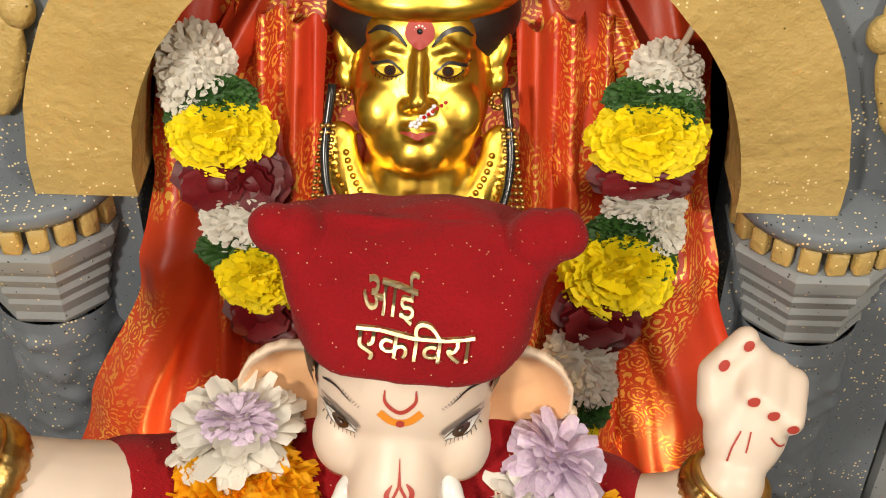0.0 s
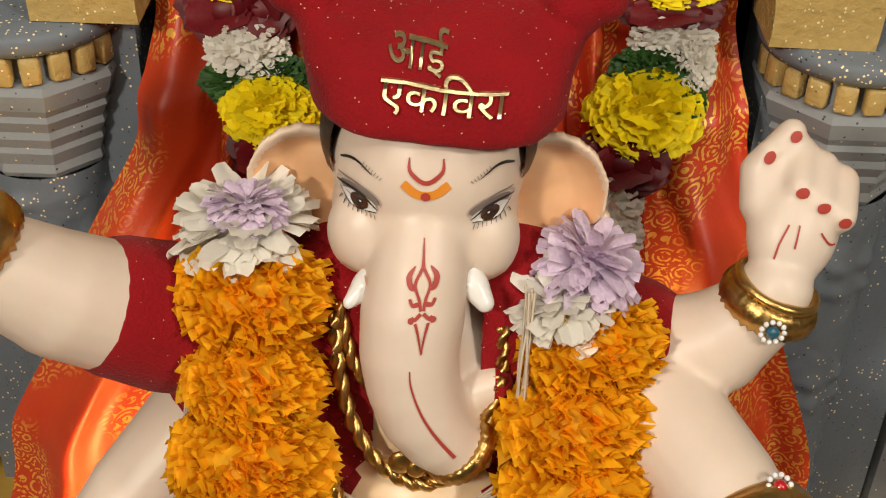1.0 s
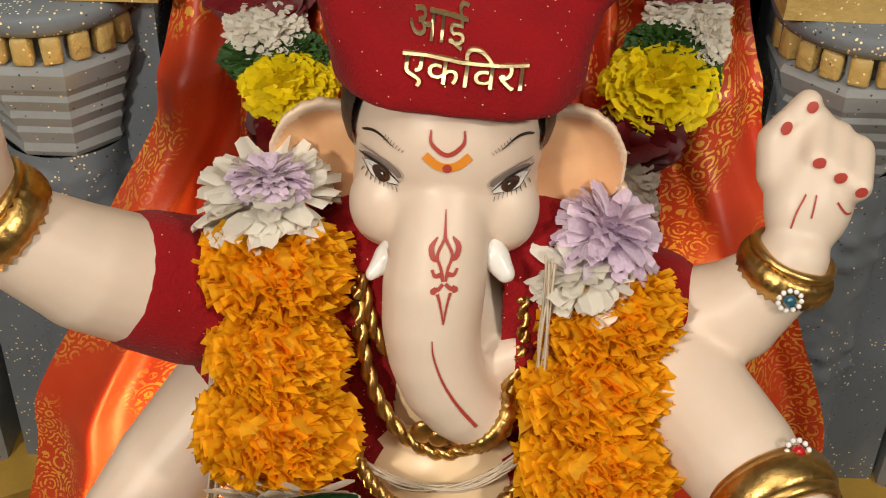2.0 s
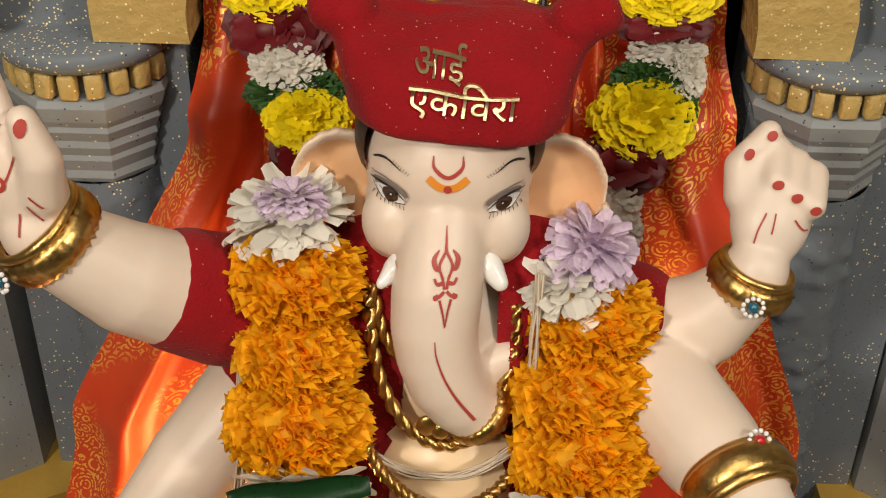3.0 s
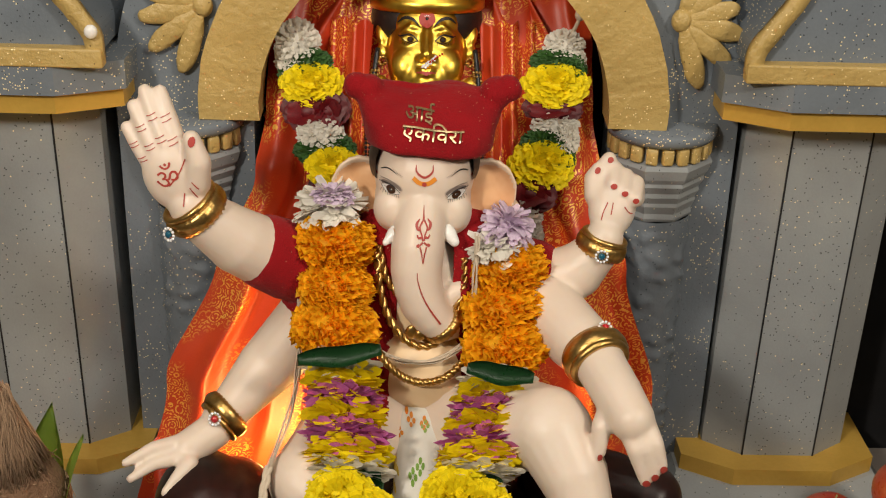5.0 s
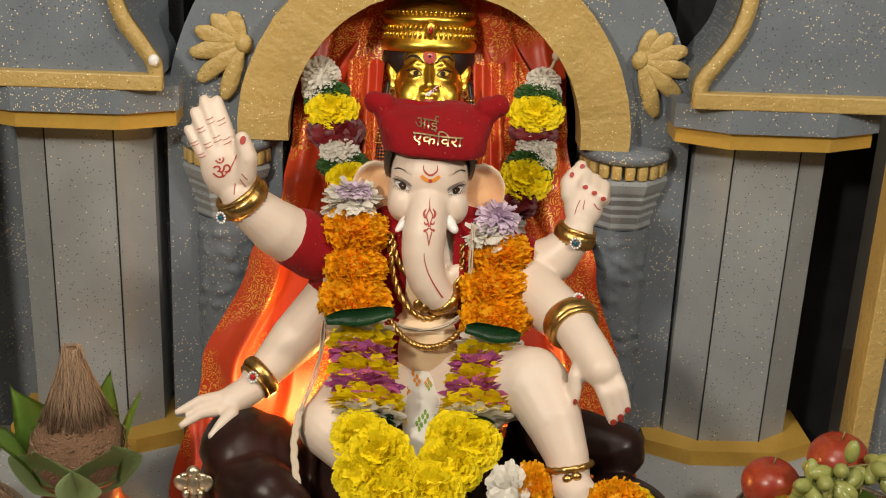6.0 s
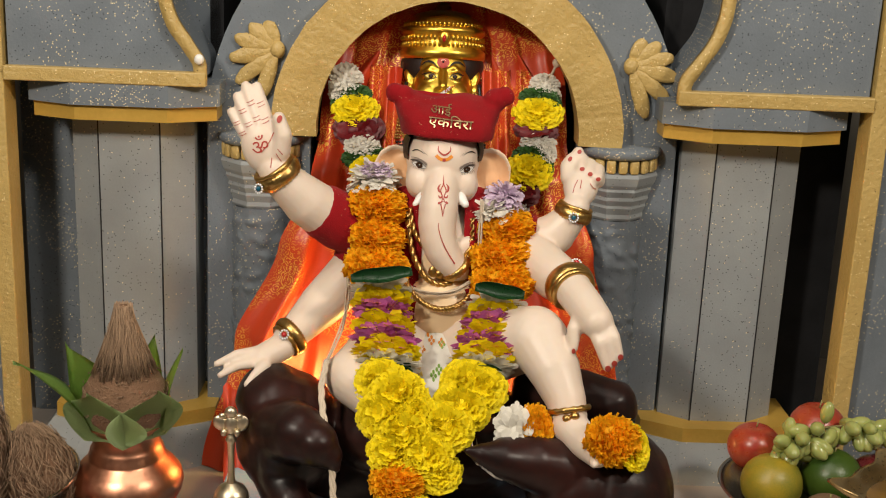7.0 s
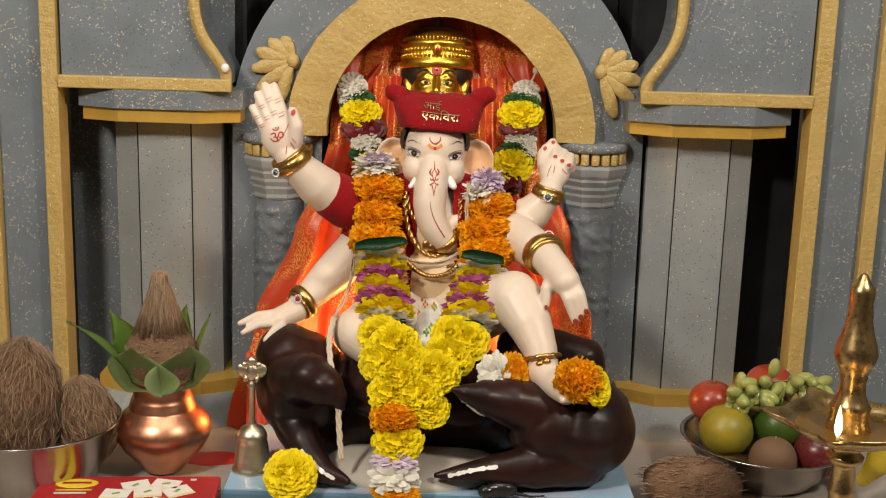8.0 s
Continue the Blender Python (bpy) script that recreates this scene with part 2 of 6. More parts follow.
def silk(name):
    """Orange-red shot silk with a woven gold pattern of rings and sprigs."""
    m = mat(name, (0.64, 0.070, 0.016), (0.50, 0.034, 0.012), rough=0.42, bump=0.15, fine=600, coarse=12)
    nt, b = m.node_tree, m.node_tree.nodes["Principled BSDF"]
    colour = b.inputs["Base Color"].links[0].from_socket
    c = nt.nodes.new("ShaderNodeUVMap")
    v = nt.nodes.new("ShaderNodeTexVoronoi")
    v.inputs["Scale"].default_value = 78
    nt.links.new(c.outputs[0], v.inputs["Vector"])
    w = nt.nodes.new("ShaderNodeMath")
    w.operation, w.inputs[1].default_value = "MULTIPLY", 26
    nt.links.new(v.outputs["Distance"], w.inputs[0])
    s = nt.nodes.new("ShaderNodeMath")
    s.operation = "SINE"
    nt.links.new(w.outputs[0], s.inputs[0])
    n = nt.nodes.new("ShaderNodeTexNoise")
    n.inputs["Scale"].default_value = 9
    nt.links.new(c.outputs[0], n.inputs["Vector"])
    th = nt.nodes.new("ShaderNodeMapRange")
    th.inputs[1].default_value, th.inputs[2].default_value = 0.46, 0.56
    nt.links.new(n.outputs["Fac"], th.inputs[0])
    thread = nt.nodes.new("ShaderNodeTexNoise")
    thread.inputs["Scale"].default_value = 240
    nt.links.new(c.outputs[0], thread.inputs["Vector"])
    a = nt.nodes.new("ShaderNodeMath")
    a.operation, a.inputs[1].default_value = "GREATER_THAN", 0.15
    nt.links.new(s.outputs[0], a.inputs[0])
    t2 = nt.nodes.new("ShaderNodeMath")
    t2.operation, t2.inputs[1].default_value = "GREATER_THAN", 0.46
    nt.links.new(thread.outputs["Fac"], t2.inputs[0])
    p = nt.nodes.new("ShaderNodeMath")
    p.operation = "MULTIPLY"
    nt.links.new(a.outputs[0], p.inputs[0])
    nt.links.new(t2.outputs[0], p.inputs[1])
    q = nt.nodes.new("ShaderNodeMath")
    q.operation = "MULTIPLY"
    nt.links.new(p.outputs[0], q.inputs[0])
    nt.links.new(th.outputs[0], q.inputs[1])
    nt.links.new(blend(nt, q.outputs[0], colour, (0.90, 0.50, 0.09)), b.inputs["Base Color"])
    k = nt.nodes.new("ShaderNodeMath")
    k.operation, k.inputs[1].default_value = "MULTIPLY", 0.4
    nt.links.new(q.outputs[0], k.inputs[0])
    nt.links.new(k.outputs[0], b.inputs["Metallic"])
    return m


silk("silk")
flame_mat = bpy.data.materials.new("flame")
flame_mat.use_nodes = True
flame_mat.node_tree.nodes["Principled BSDF"].inputs["Emission Color"].default_value = (1.0, 0.62, 0.22, 1)
flame_mat.node_tree.nodes["Principled BSDF"].inputs["Emission Strength"].default_value = 9
MATS["flame"] = flame_mat

# ---- building helpers ----
def mesh_of(bm, name="mesh", material=None, smooth=True):
    me = bpy.data.meshes.new(name)
    bm.to_mesh(me)
    bm.free()
    if material:
        me.materials.append(MATS[material])
    if smooth:
        me.polygons.foreach_set("use_smooth", [True] * len(me.polygons))
    return me


def thing(name, label, category, base=(0, 0, 0), group="", kind=""):
    ob = new(name)
    ob.empty_display_size = 0.02
    ob.matrix_basis = Matrix.Translation(base)
    return tagged(ob, label, category, group, kind)


def part(name, bm, material, parent, label="", smooth=True):
    """One mesh in world places, linked under a thing or a part."""
    ob = new(name, mesh_of(bm, name, material, smooth))
    under(ob, parent)
    return tagged(ob, label)


def under(ob, parent):
    ob.parent = parent
    m = parent.matrix_basis.copy()
    if parent.parent:
        m = parent.parent.matrix_basis @ parent.matrix_parent_inverse @ m
    ob.matrix_parent_inverse = m.inverted()
    return ob


def single(name, bm, material, label, category, group="", kind="", smooth=True):
    return tagged(new(name, mesh_of(bm, name, material, smooth)), label, category, group, kind)


def box(bm, x0, x1, y0, y1, z0, z1, bevel=0.0):
    r = bmesh.ops.create_cube(bm, size=1, matrix=Matrix.LocRotScale(((x0 + x1) / 2, (y0 + y1) / 2, (z0 + z1) / 2), None, (x1 - x0, y1 - y0, z1 - z0)))
    if bevel:
        edges = {e for v in r["verts"] for e in v.link_edges}
        bmesh.ops.bevel(bm, geom=list(edges), offset=bevel, segments=2, affect="EDGES", profile=0.5)
    return bm


def prism(bm, outline, z0, z1, rough=0.0):
    """An upright prism on a plan outline of (x, y)."""
    lo = [bm.verts.new((x, y, z0)) for x, y in outline]
    hi = [bm.verts.new((x, y, z1)) for x, y in outline]
    n = len(outline)
    for i in range(n):
        bm.faces.new((lo[i], lo[(i + 1) % n], hi[(i + 1) % n], hi[i]))
    bm.faces.new(hi)
    bm.faces.new(lo[::-1])
    bmesh.ops.recalc_face_normals(bm, faces=bm.faces)
    return bm


def slab_xz(bm, outline, y0, y1):
    """A plate on an upright outline of (x, z), from y0 (front) to y1."""
    a = [bm.verts.new((x, y0, z)) for x, z in outline]
    b = [bm.verts.new((x, y1, z)) for x, z in outline]
    n = len(outline)
    for i in range(n):
        bm.faces.new((a[i], a[(i + 1) % n], b[(i + 1) % n], b[i]))
    bm.faces.new(a[::-1])
    bm.faces.new(b)
    bmesh.ops.recalc_face_normals(bm, faces=bm.faces)
    return bm


def strip_xz(bm, line, half, y0, y1):
    """A flat moulding of constant width that follows a line of (x, z)."""
    pts = [Vector((x, z)) for x, z in line]
    rows = []
    for i, p in enumerate(pts):
        d = (pts[min(i + 1, len(pts) - 1)] - pts[max(i - 1, 0)]).normalized()
        nrm = Vector((-d.y, d.x))
        l, r = p + nrm * half, p - nrm * half
        rows.append([bm.verts.new((l.x, y0, l.y)), bm.verts.new((r.x, y0, r.y)), bm.verts.new((r.x, y1, r.y)), bm.verts.new((l.x, y1, l.y))])
    for a, b in zip(rows, rows[1:]):
        for k in range(4):
            bm.faces.new((a[k], a[(k + 1) % 4], b[(k + 1) % 4], b[k]))
    bm.faces.new(rows[0][::-1])
    bm.faces.new(rows[-1])
    bmesh.ops.recalc_face_normals(bm, faces=bm.faces)
    return bm


def lathe(bm, profile, centre, seg=40, cap=False, tilt=None):
    """A turned body: profile of (radius, height) round an upright axis."""
    rings = []
    m = Matrix.Translation(centre) @ (tilt or Matrix())
    for r, z in profile:
        rings.append([bm.verts.new(m @ Vector((r * math.cos(2 * math.pi * k / seg), r * math.sin(2 * math.pi * k / seg), z))) for k in range(seg)])
    for a, b in zip(rings, rings[1:]):
        for k in range(seg):
            bm.faces.new((a[k], a[(k + 1) % seg], b[(k + 1) % seg], b[k]))
    if cap:
        bm.faces.new(rings[0][::-1])
        bm.faces.new(rings[-1])
    bmesh.ops.recalc_face_normals(bm, faces=bm.faces)
    return bm


def ball(bm, c, r, seg=20, m=None):
    """An ellipsoid with half axes r, turned by m."""
    r = (r, r, r) if isinstance(r, (int, float)) else r
    bmesh.ops.create_uvsphere(bm, u_segments=seg, v_segments=max(6, seg * 2 // 3), radius=1,
                              matrix=Matrix.Translation(c) @ (m or Matrix()) @ Matrix.Diagonal((*r, 1)))
    return bm


def limb(bm, pts, seg=16):
    """Rounded tapered pieces through points (x, y, z, radius)."""
    for p in pts:
        ball(bm, p[:3], p[3], seg)
    for a, b in zip(pts, pts[1:]):
        u, v = Vector(a[:3]), Vector(b[:3])
        d = v - u
        if d.length < 1e-5:
            continue
        m = Matrix.Translation((u + v) / 2) @ d.to_track_quat("Z", "Y").to_matrix().to_4x4()
        bmesh.ops.create_cone(bm, cap_ends=True, segments=seg, radius1=a[3], radius2=b[3], depth=d.length, matrix=m)
    return bm


def smooth_line(pts, n=8):
    """A Catmull-Rom line through the points, n steps a span."""
    p = [Vector(q) for q in pts]
    p = [2 * p[0] - p[1], *p, 2 * p[-1] - p[-2]]
    out = []
    for i in range(1, len(p) - 2):
        for k in range(n):
            t = k / n
            out.append(0.5 * (2 * p[i] + (p[i + 1] - p[i - 1]) * t + (2 * p[i - 1] - 5 * p[i] + 4 * p[i + 1] - p[i + 2]) * t * t
                              + (3 * p[i] - p[i - 1] - 3 * p[i + 1] + p[i + 2]) * t ** 3))
    out.append(p[-2])
    return out


def tube(bm, pts, r, seg=8, taper=None):
    """A round cord through places; r is one radius or a function of 0..1."""
    pts = [Vector(p) for p in pts]
    rings, up = [], Vector((0.31, 0.22, 0.92))
    for i, p in enumerate(pts):
        d = (pts[min(i + 1, len(pts) - 1)] - pts[max(i - 1, 0)]).normalized()
        a = d.cross(up)
        if a.length < 1e-4:
            a = d.cross(Vector((1, 0, 0)))
        a.normalize()
        b = d.cross(a)
        rad = r(i / (len(pts) - 1)) if callable(r) else r
        rings.append([bm.verts.new(p + rad * (math.cos(2 * math.pi * k / seg) * a + math.sin(2 * math.pi * k / seg) * b)) for k in range(seg)])
    for a, b in zip(rings, rings[1:]):
        for k in range(seg):
            bm.faces.new((a[k], a[(k + 1) % seg], b[(k + 1) % seg], b[k]))
    bm.faces.new(rings[0][::-1])
    bm.faces.new(rings[-1])
    return bm


def fused(bm, voxel, rounds=6):
    """One skin over overlapping bodies, evened out."""
    tmp = new("tmp", mesh_of(bm))
    r = tmp.modifiers.new("remesh", "REMESH")
    r.mode, r.voxel_size = "VOXEL", voxel
    s = tmp.modifiers.new("smooth", "SMOOTH")
    s.factor, s.iterations = 0.5, rounds
    bpy.context.view_layer.update()
    me = bpy.data.meshes.new_from_object(tmp.evaluated_get(bpy.context.evaluated_depsgraph_get()))
    old = tmp.data
    bpy.data.objects.remove(tmp)
    bpy.data.meshes.remove(old)
    me.materials.clear()
    return me


def joined(name, pieces):
    """One mesh of several: (bmesh or mesh, material, or a function of a face centre that gives the material)."""
    mats, total = [], bmesh.new()
    for src, m in pieces:
        me = src if isinstance(src, bpy.types.Mesh) else mesh_of(src)
        idx = []
        for f in me.polygons:
            mn = m(f.center) if callable(m) else m
            if mn not in mats:
                mats.append(mn)
            idx.append(mats.index(mn))
        me.polygons.foreach_set("material_index", idx)
        total.from_mesh(me)
        bpy.data.meshes.remove(me)
    out = bpy.data.meshes.new(name)
    total.to_mesh(out)
    total.free()
    for mn in mats:
        out.materials.append(MATS[mn])
    out.polygons.foreach_set("use_smooth", [True] * len(out.polygons))
    return out


def bmesh_from(me):
    b = bmesh.new()
    b.from_mesh(me)
    bpy.data.meshes.remove(me)
    return b


def roughen(bm, amount, scale):
    for v in bm.verts:
        v.co += amount * Vector(noise.noise_vector(v.co * scale))
    return bm


# ---- the room and the table ----
def room():
    # floor, ceiling and walls are unseen, added to close the room
    bm = box(bmesh.new(), -2.2, 2.2, -2.6, 1.9, -0.80, -0.75)
    single("floor", bm, "wall_plain", "plain unseen floor that closes the room", "floor", kind="structure", smooth=False)
    bm = box(bmesh.new(), -2.2, 2.2, -2.6, 1.9, 1.95, 2.0)
    single("ceiling", bm, "wall_plain", "plain unseen ceiling that closes the room", "ceiling", kind="structure", smooth=False)
    for name, b in (("wall_south", (-2.2, 2.2, -2.6, -2.55)), ("wall_north", (-2.2, 2.2, 1.85, 1.9)),
                    ("wall_west", (-2.2, -2.15, -2.55, 1.85)), ("wall_east", (2.15, 2.2, -2.55, 1.85))):
        bm = box(bmesh.new(), *b, -0.75, 1.95)
        single(name, bm, "wall_plain", "plain unseen wall that closes the room", "wall", kind="structure", smooth=False)
    t = thing("table", "wide low altar table with a speckled greyish stone top", "table", (0, 0.45, -0.75))
    part("tabletop", box(bmesh.new(), -1.0, 1.0, -0.02, 1.15, -0.03, 0, 0.004), "table_stone", t, smooth=False)
    part("body", box(bmesh.new(), -0.97, 0.97, 0.02, 1.12, -0.75, -0.03), "wall_plain", t, smooth=False)


def half_oct(cx, hw, front, back, cham):
    """Plan of a pillar with a chamfered front."""
    return [(cx - hw, back), (cx - hw, front + cham[1]), (cx - hw + cham[0], front), (cx + hw - cham[0], front), (cx + hw, front + cham[1]), (cx + hw, back)]


def pillar(side):
    cx = side * 0.4465
    t = thing("pillar", "grey glittered pillar with three flat faces and a gold-banded cap", "pillar", (cx, 0.75, 0), "pillars beside the niche")
    hw, front, ch = 0.088, 0.700, (0.044, 0.030)
    part("shaft", prism(bmesh.new(), half_oct(cx, hw, front, 0.80, ch), 0.050, 0.495), "grey_paint_light", t, smooth=False)
    for k in (-1, 1):
        x = cx + k * 0.044
        part("joint", box(bmesh.new(), x - 0.0009, x + 0.0009, front - 0.0008, front + 0.003, 0.052, 0.492), "shade_and_joint_black", t, smooth=False)
    b = half_oct(cx, 0.128, 0.655, 0.80, (0.064, 0.030))
    part("gold_band", roughen(prism(bmesh.new(), b, 0.499, 0.521), 0.001, 60), "gold_paint_bright", t, "gold painted band", smooth=False)
    b = half_oct(cx, 0.133, 0.648, 0.80, (0.066, 0.030))
    part("cap", prism(bmesh.new(), b, 0.521, 0.552), "grey_paint", t, smooth=False)
    b = half_oct(cx, 0.120, 0.668, 0.80, (0.060, 0.032))
    part("base_band", roughen(prism(bmesh.new(), b, 0.034, 0.056), 0.001, 60), "gold_paint_bright", t, "gold painted band", smooth=False)
    lo = half_oct(cx, 0.150, 0.590, 0.80, (0.070, 0.045))
    hi = half_oct(cx, 0.124, 0.664, 0.80, (0.060, 0.032))
    bm = bmesh.new()
    va, vb = [bm.verts.new((x, y, 0.0)) for x, y in lo], [bm.verts.new((x, y, 0.034)) for x, y in hi]
    for i in range(6):
        bm.faces.new((va[i], va[(i + 1) % 6], vb[(i + 1) % 6], vb[i]))
    bm.faces.new(vb)
    bm.faces.new(va[::-1])
    part("plinth", bm, "grey_paint_light", t, smooth=False)


def side_frame(side):
    """The panelled wing above and beside a pillar, edged in gold."""
    s = side
    t = thing("side_panel", "grey painted panel edged with thick gold mouldings", "panel", (s * 0.6, 0.7, 0), "panels of the backdrop")
    inner = [(0.336, 0.560), (0.338, 0.585), (0.356, 0.612), (0.376, 0.645), (0.386, 0.69), (0.388, 0.76), (0.40, 0.90)]
    line = smooth_line([(s * x, z, 0) for x, z in inner], 5)
    line = [(p.x, p.y) for p in line]
    outline = line + [(s * 0.60, 0.90), (s * 0.60, 0.560)]
    part("panel", slab_xz(bmesh.new(), outline, 0.662, 0.80), "grey_paint", t, smooth=False)
    part("curl_moulding", roughen(strip_xz(bmesh.new(), line, 0.0085, 0.650, 0.664), 0.0012, 50), "gold_paint", t, "gold painted moulding")
    part("beam", roughen(box(bmesh.new(), min(s * 0.328, s * 0.604), max(s * 0.328, s * 0.604), 0.646, 0.665, 0.552, 0.572, 0.002), 0.0012, 50), "gold_paint", t, "gold painted moulding", smooth=False)
    part("post", roughen(box(bmesh.new(), min(s * 0.604, s * 0.630), max(s * 0.604, s * 0.630), 0.650, 0.70, 0.0, 0.90, 0.002), 0.001, 40), "gold_paint", t, "gold painted moulding", smooth=False)
    part("post", roughen(box(bmesh.new(), min(s * 0.706, s * 0.730), max(s * 0.706, s * 0.730), 0.650, 0.70, 0.0, 0.90, 0.002), 0.001, 40), "gold_paint", t, "gold painted moulding", smooth=False)
    part("panel", box(bmesh.new(), min(s * 0.628, s * 0.708), max(s * 0.628, s * 0.708), 0.668, 0.72, 0.0, 0.90), "grey_paint", t, smooth=False)
    part("panel", box(bmesh.new(), min(s * 0.728, s * 1.10), max(s * 0.728, s * 1.10), 0.668, 0.72, 0.0, 0.90), "grey_paint", t, smooth=False)
    # right recess near-black, shade put into its colour; the left stays plain grey
    part("recess", box(bmesh.new(), min(s * 0.33, s * 0.63), max(s * 0.33, s * 0.63), 0.80, 0.83, 0.0, 0.90), "grey_paint" if s < 0 else "shade_and_joint_black", t, "shadowed recess behind the pillar", smooth=False)


ARC_C, ARC_Z = (0.010, 0.487), 0.478


def arch_line(r, n=40, cx=ARC_C[0], zc=ARC_C[1], foot=ARC_Z):
    pts = [(cx - r, foot)]
    pts += [(cx - r * math.cos(math.pi * k / n), zc + r * math.sin(math.pi * k / n)) for k in range(n + 1)]
    return pts + [(cx + r, foot)]


def niche():
    t = thing("niche", "arched shrine niche with a broad gold-painted arch on grey wall", "niche", (0, 0.85, 0))
    outer, inner = arch_line(0.255), arch_line(0.190)
    bm = bmesh.new()
    rows = []
    for (ox, oz), (ix, iz) in zip(outer, inner):
        rows.append([bm.verts.new((ox, 0.706, oz)), bm.verts.new((ix, 0.706, iz)), bm.verts.new((ix, 0.76, iz)), bm.verts.new((ox, 0.76, oz))])
    for a, b in zip(rows, rows[1:]):
        for k in range(4):
            bm.faces.new((a[k], b[k], b[(k + 1) % 4], a[(k + 1) % 4]))
    bm.faces.new(rows[0])
    bm.faces.new(rows[-1][::-1])
    bmesh.ops.recalc_face_normals(bm, faces=bm.faces)
    part("arch", roughen(bm, 0.0016, 45), "gold_paint", t, "gold painted arch", smooth=False)
    # grey wall with the opening cut through
    bm = bmesh.new()
    hole = [(0.010 - 0.20, -0.0)] + arch_line(0.20) + [(0.010 + 0.20, 0.0)]
    rim = [(-0.345, 0.0)] + [(0.005 + (x - 0.010) / 0.20 * 0.345, 0.487 + (z - 0.487) * 1.72 if z > 0.487 else z) for x, z in arch_line(0.20)] + [(0.355, 0.0)]
    rows = [[bm.verts.new((ox, y, oz)) for y in (0.735, 0.80)] + [bm.verts.new((hx, y, hz)) for y in (0.80, 0.735)] for (ox, oz), (hx, hz) in zip(rim, hole)]
    for a, b in zip(rows, rows[1:]):
        for k in range(4):
            bm.faces.new((a[k], b[k], b[(k + 1) % 4], a[(k + 1) % 4]))
    bmesh.ops.recalc_face_normals(bm, faces=bm.faces)
    part("wall", bm, "grey_paint", t, smooth=False)
    part("backing", box(bmesh.new(), -0.62, 0.62, 1.02, 1.05, 0.0, 0.98), "grey_paint", t, smooth=False)
    # niche back and side walls near-black, their shade held in the colour
    part("niche_back", box(bmesh.new(), -0.33, 0.33, 0.985, 1.01, 0.0, 0.98), "shade_and_joint_black", t, smooth=False)
    part("side_wall", box(bmesh.new(), -0.345, -0.325, 0.80, 1.0, 0.0, 0.98), "shade_and_joint_black", t, smooth=False)
    part("side_wall", box(bmesh.new(), 0.335, 0.355, 0.80, 1.0, 0.0, 0.98), "shade_and_joint_black", t, smooth=False)
    part("top", box(bmesh.new(), -1.1, 1.1, 0.66, 1.05, 0.98, 1.0), "grey_paint", t, smooth=False)


def column(cx):
    t = thing("column", "short grey column with gold dentils and carved floral shaft", "column", (cx, 0.74, 0), "columns under the arch")
    oct8 = lambda r: [(cx + r * math.cos(math.pi / 8 + math.pi / 4 * k) * 1.082, 0.745 + r * math.sin(math.pi / 8 + math.pi / 4 * k) * 1.082) for k in range(8)]
    part("abacus", lathe(bmesh.new(), [(0.0, 0.463), (0.060, 0.463), (0.063, 0.468), (0.063, 0.474), (0.060, 0.4775), (0.0, 0.4775)], (cx, 0.745, 0), 32), "grey_paint", t)
    n = 20
    for k in range(n):
        a = 2 * math.pi * k / n
        if math.sin(a) > 0.3:
            continue
        bm = bmesh.new()
        box(bm, -0.0064, 0.0064, -0.005, 0.005, -0.0095, 0.0095, 0.0025)
        bm.transform(Matrix.Translation((cx + 0.054 * math.cos(a), 0.745 + 0.054 * math.sin(a), 0.452)) @ Matrix.Rotation(a + math.pi / 2, 4, "Z"))
        part("dentil", roughen(bm, 0.0012, 140), "gold_paint", t, "gold dentil")
    rings = [(0.0, 0.463), (0.050, 0.462), (0.050, 0.443), (0.060, 0.441), (0.062, 0.436), (0.058, 0.424), (0.054, 0.418), (0.055, 0.414), (0.050, 0.405), (0.051, 0.400), (0.047, 0.392), (0.048, 0.388),
             (0.044, 0.378), (0.045, 0.372), (0.043, 0.368), (0.0, 0.366)]
    bm = lathe(bmesh.new(), rings, (cx, 0.745, 0), 8, tilt=Matrix.Rotation(math.pi / 8, 4, "Z"))
    part("capital", bm, "grey_paint_light", t, smooth=False)
    bm = lathe(bmesh.new(), [(0.043, 0.368)] + [(0.043, 0.36 - 0.36 * k / 90) for k in range(91)], (cx, 0.745, 0), 72)
    for v in bm.verts:
        if v.co.z < 0.352:
            a = math.atan2(v.co.y - 0.745, v.co.x - cx)
            w = math.sin(5 * a + 3.1 * math.sin(v.co.z * 62)) * math.sin(v.co.z * 118 + 2 * math.sin(3 * a))
            d = 0.0038 * max(0.0, w) + 0.0015 * noise.noise(v.co * 120)
            v.co.x += d * math.cos(a)
            v.co.y += d * math.sin(a)
    part("shaft", bm, "grey_paint", t, "carved floral shaft")


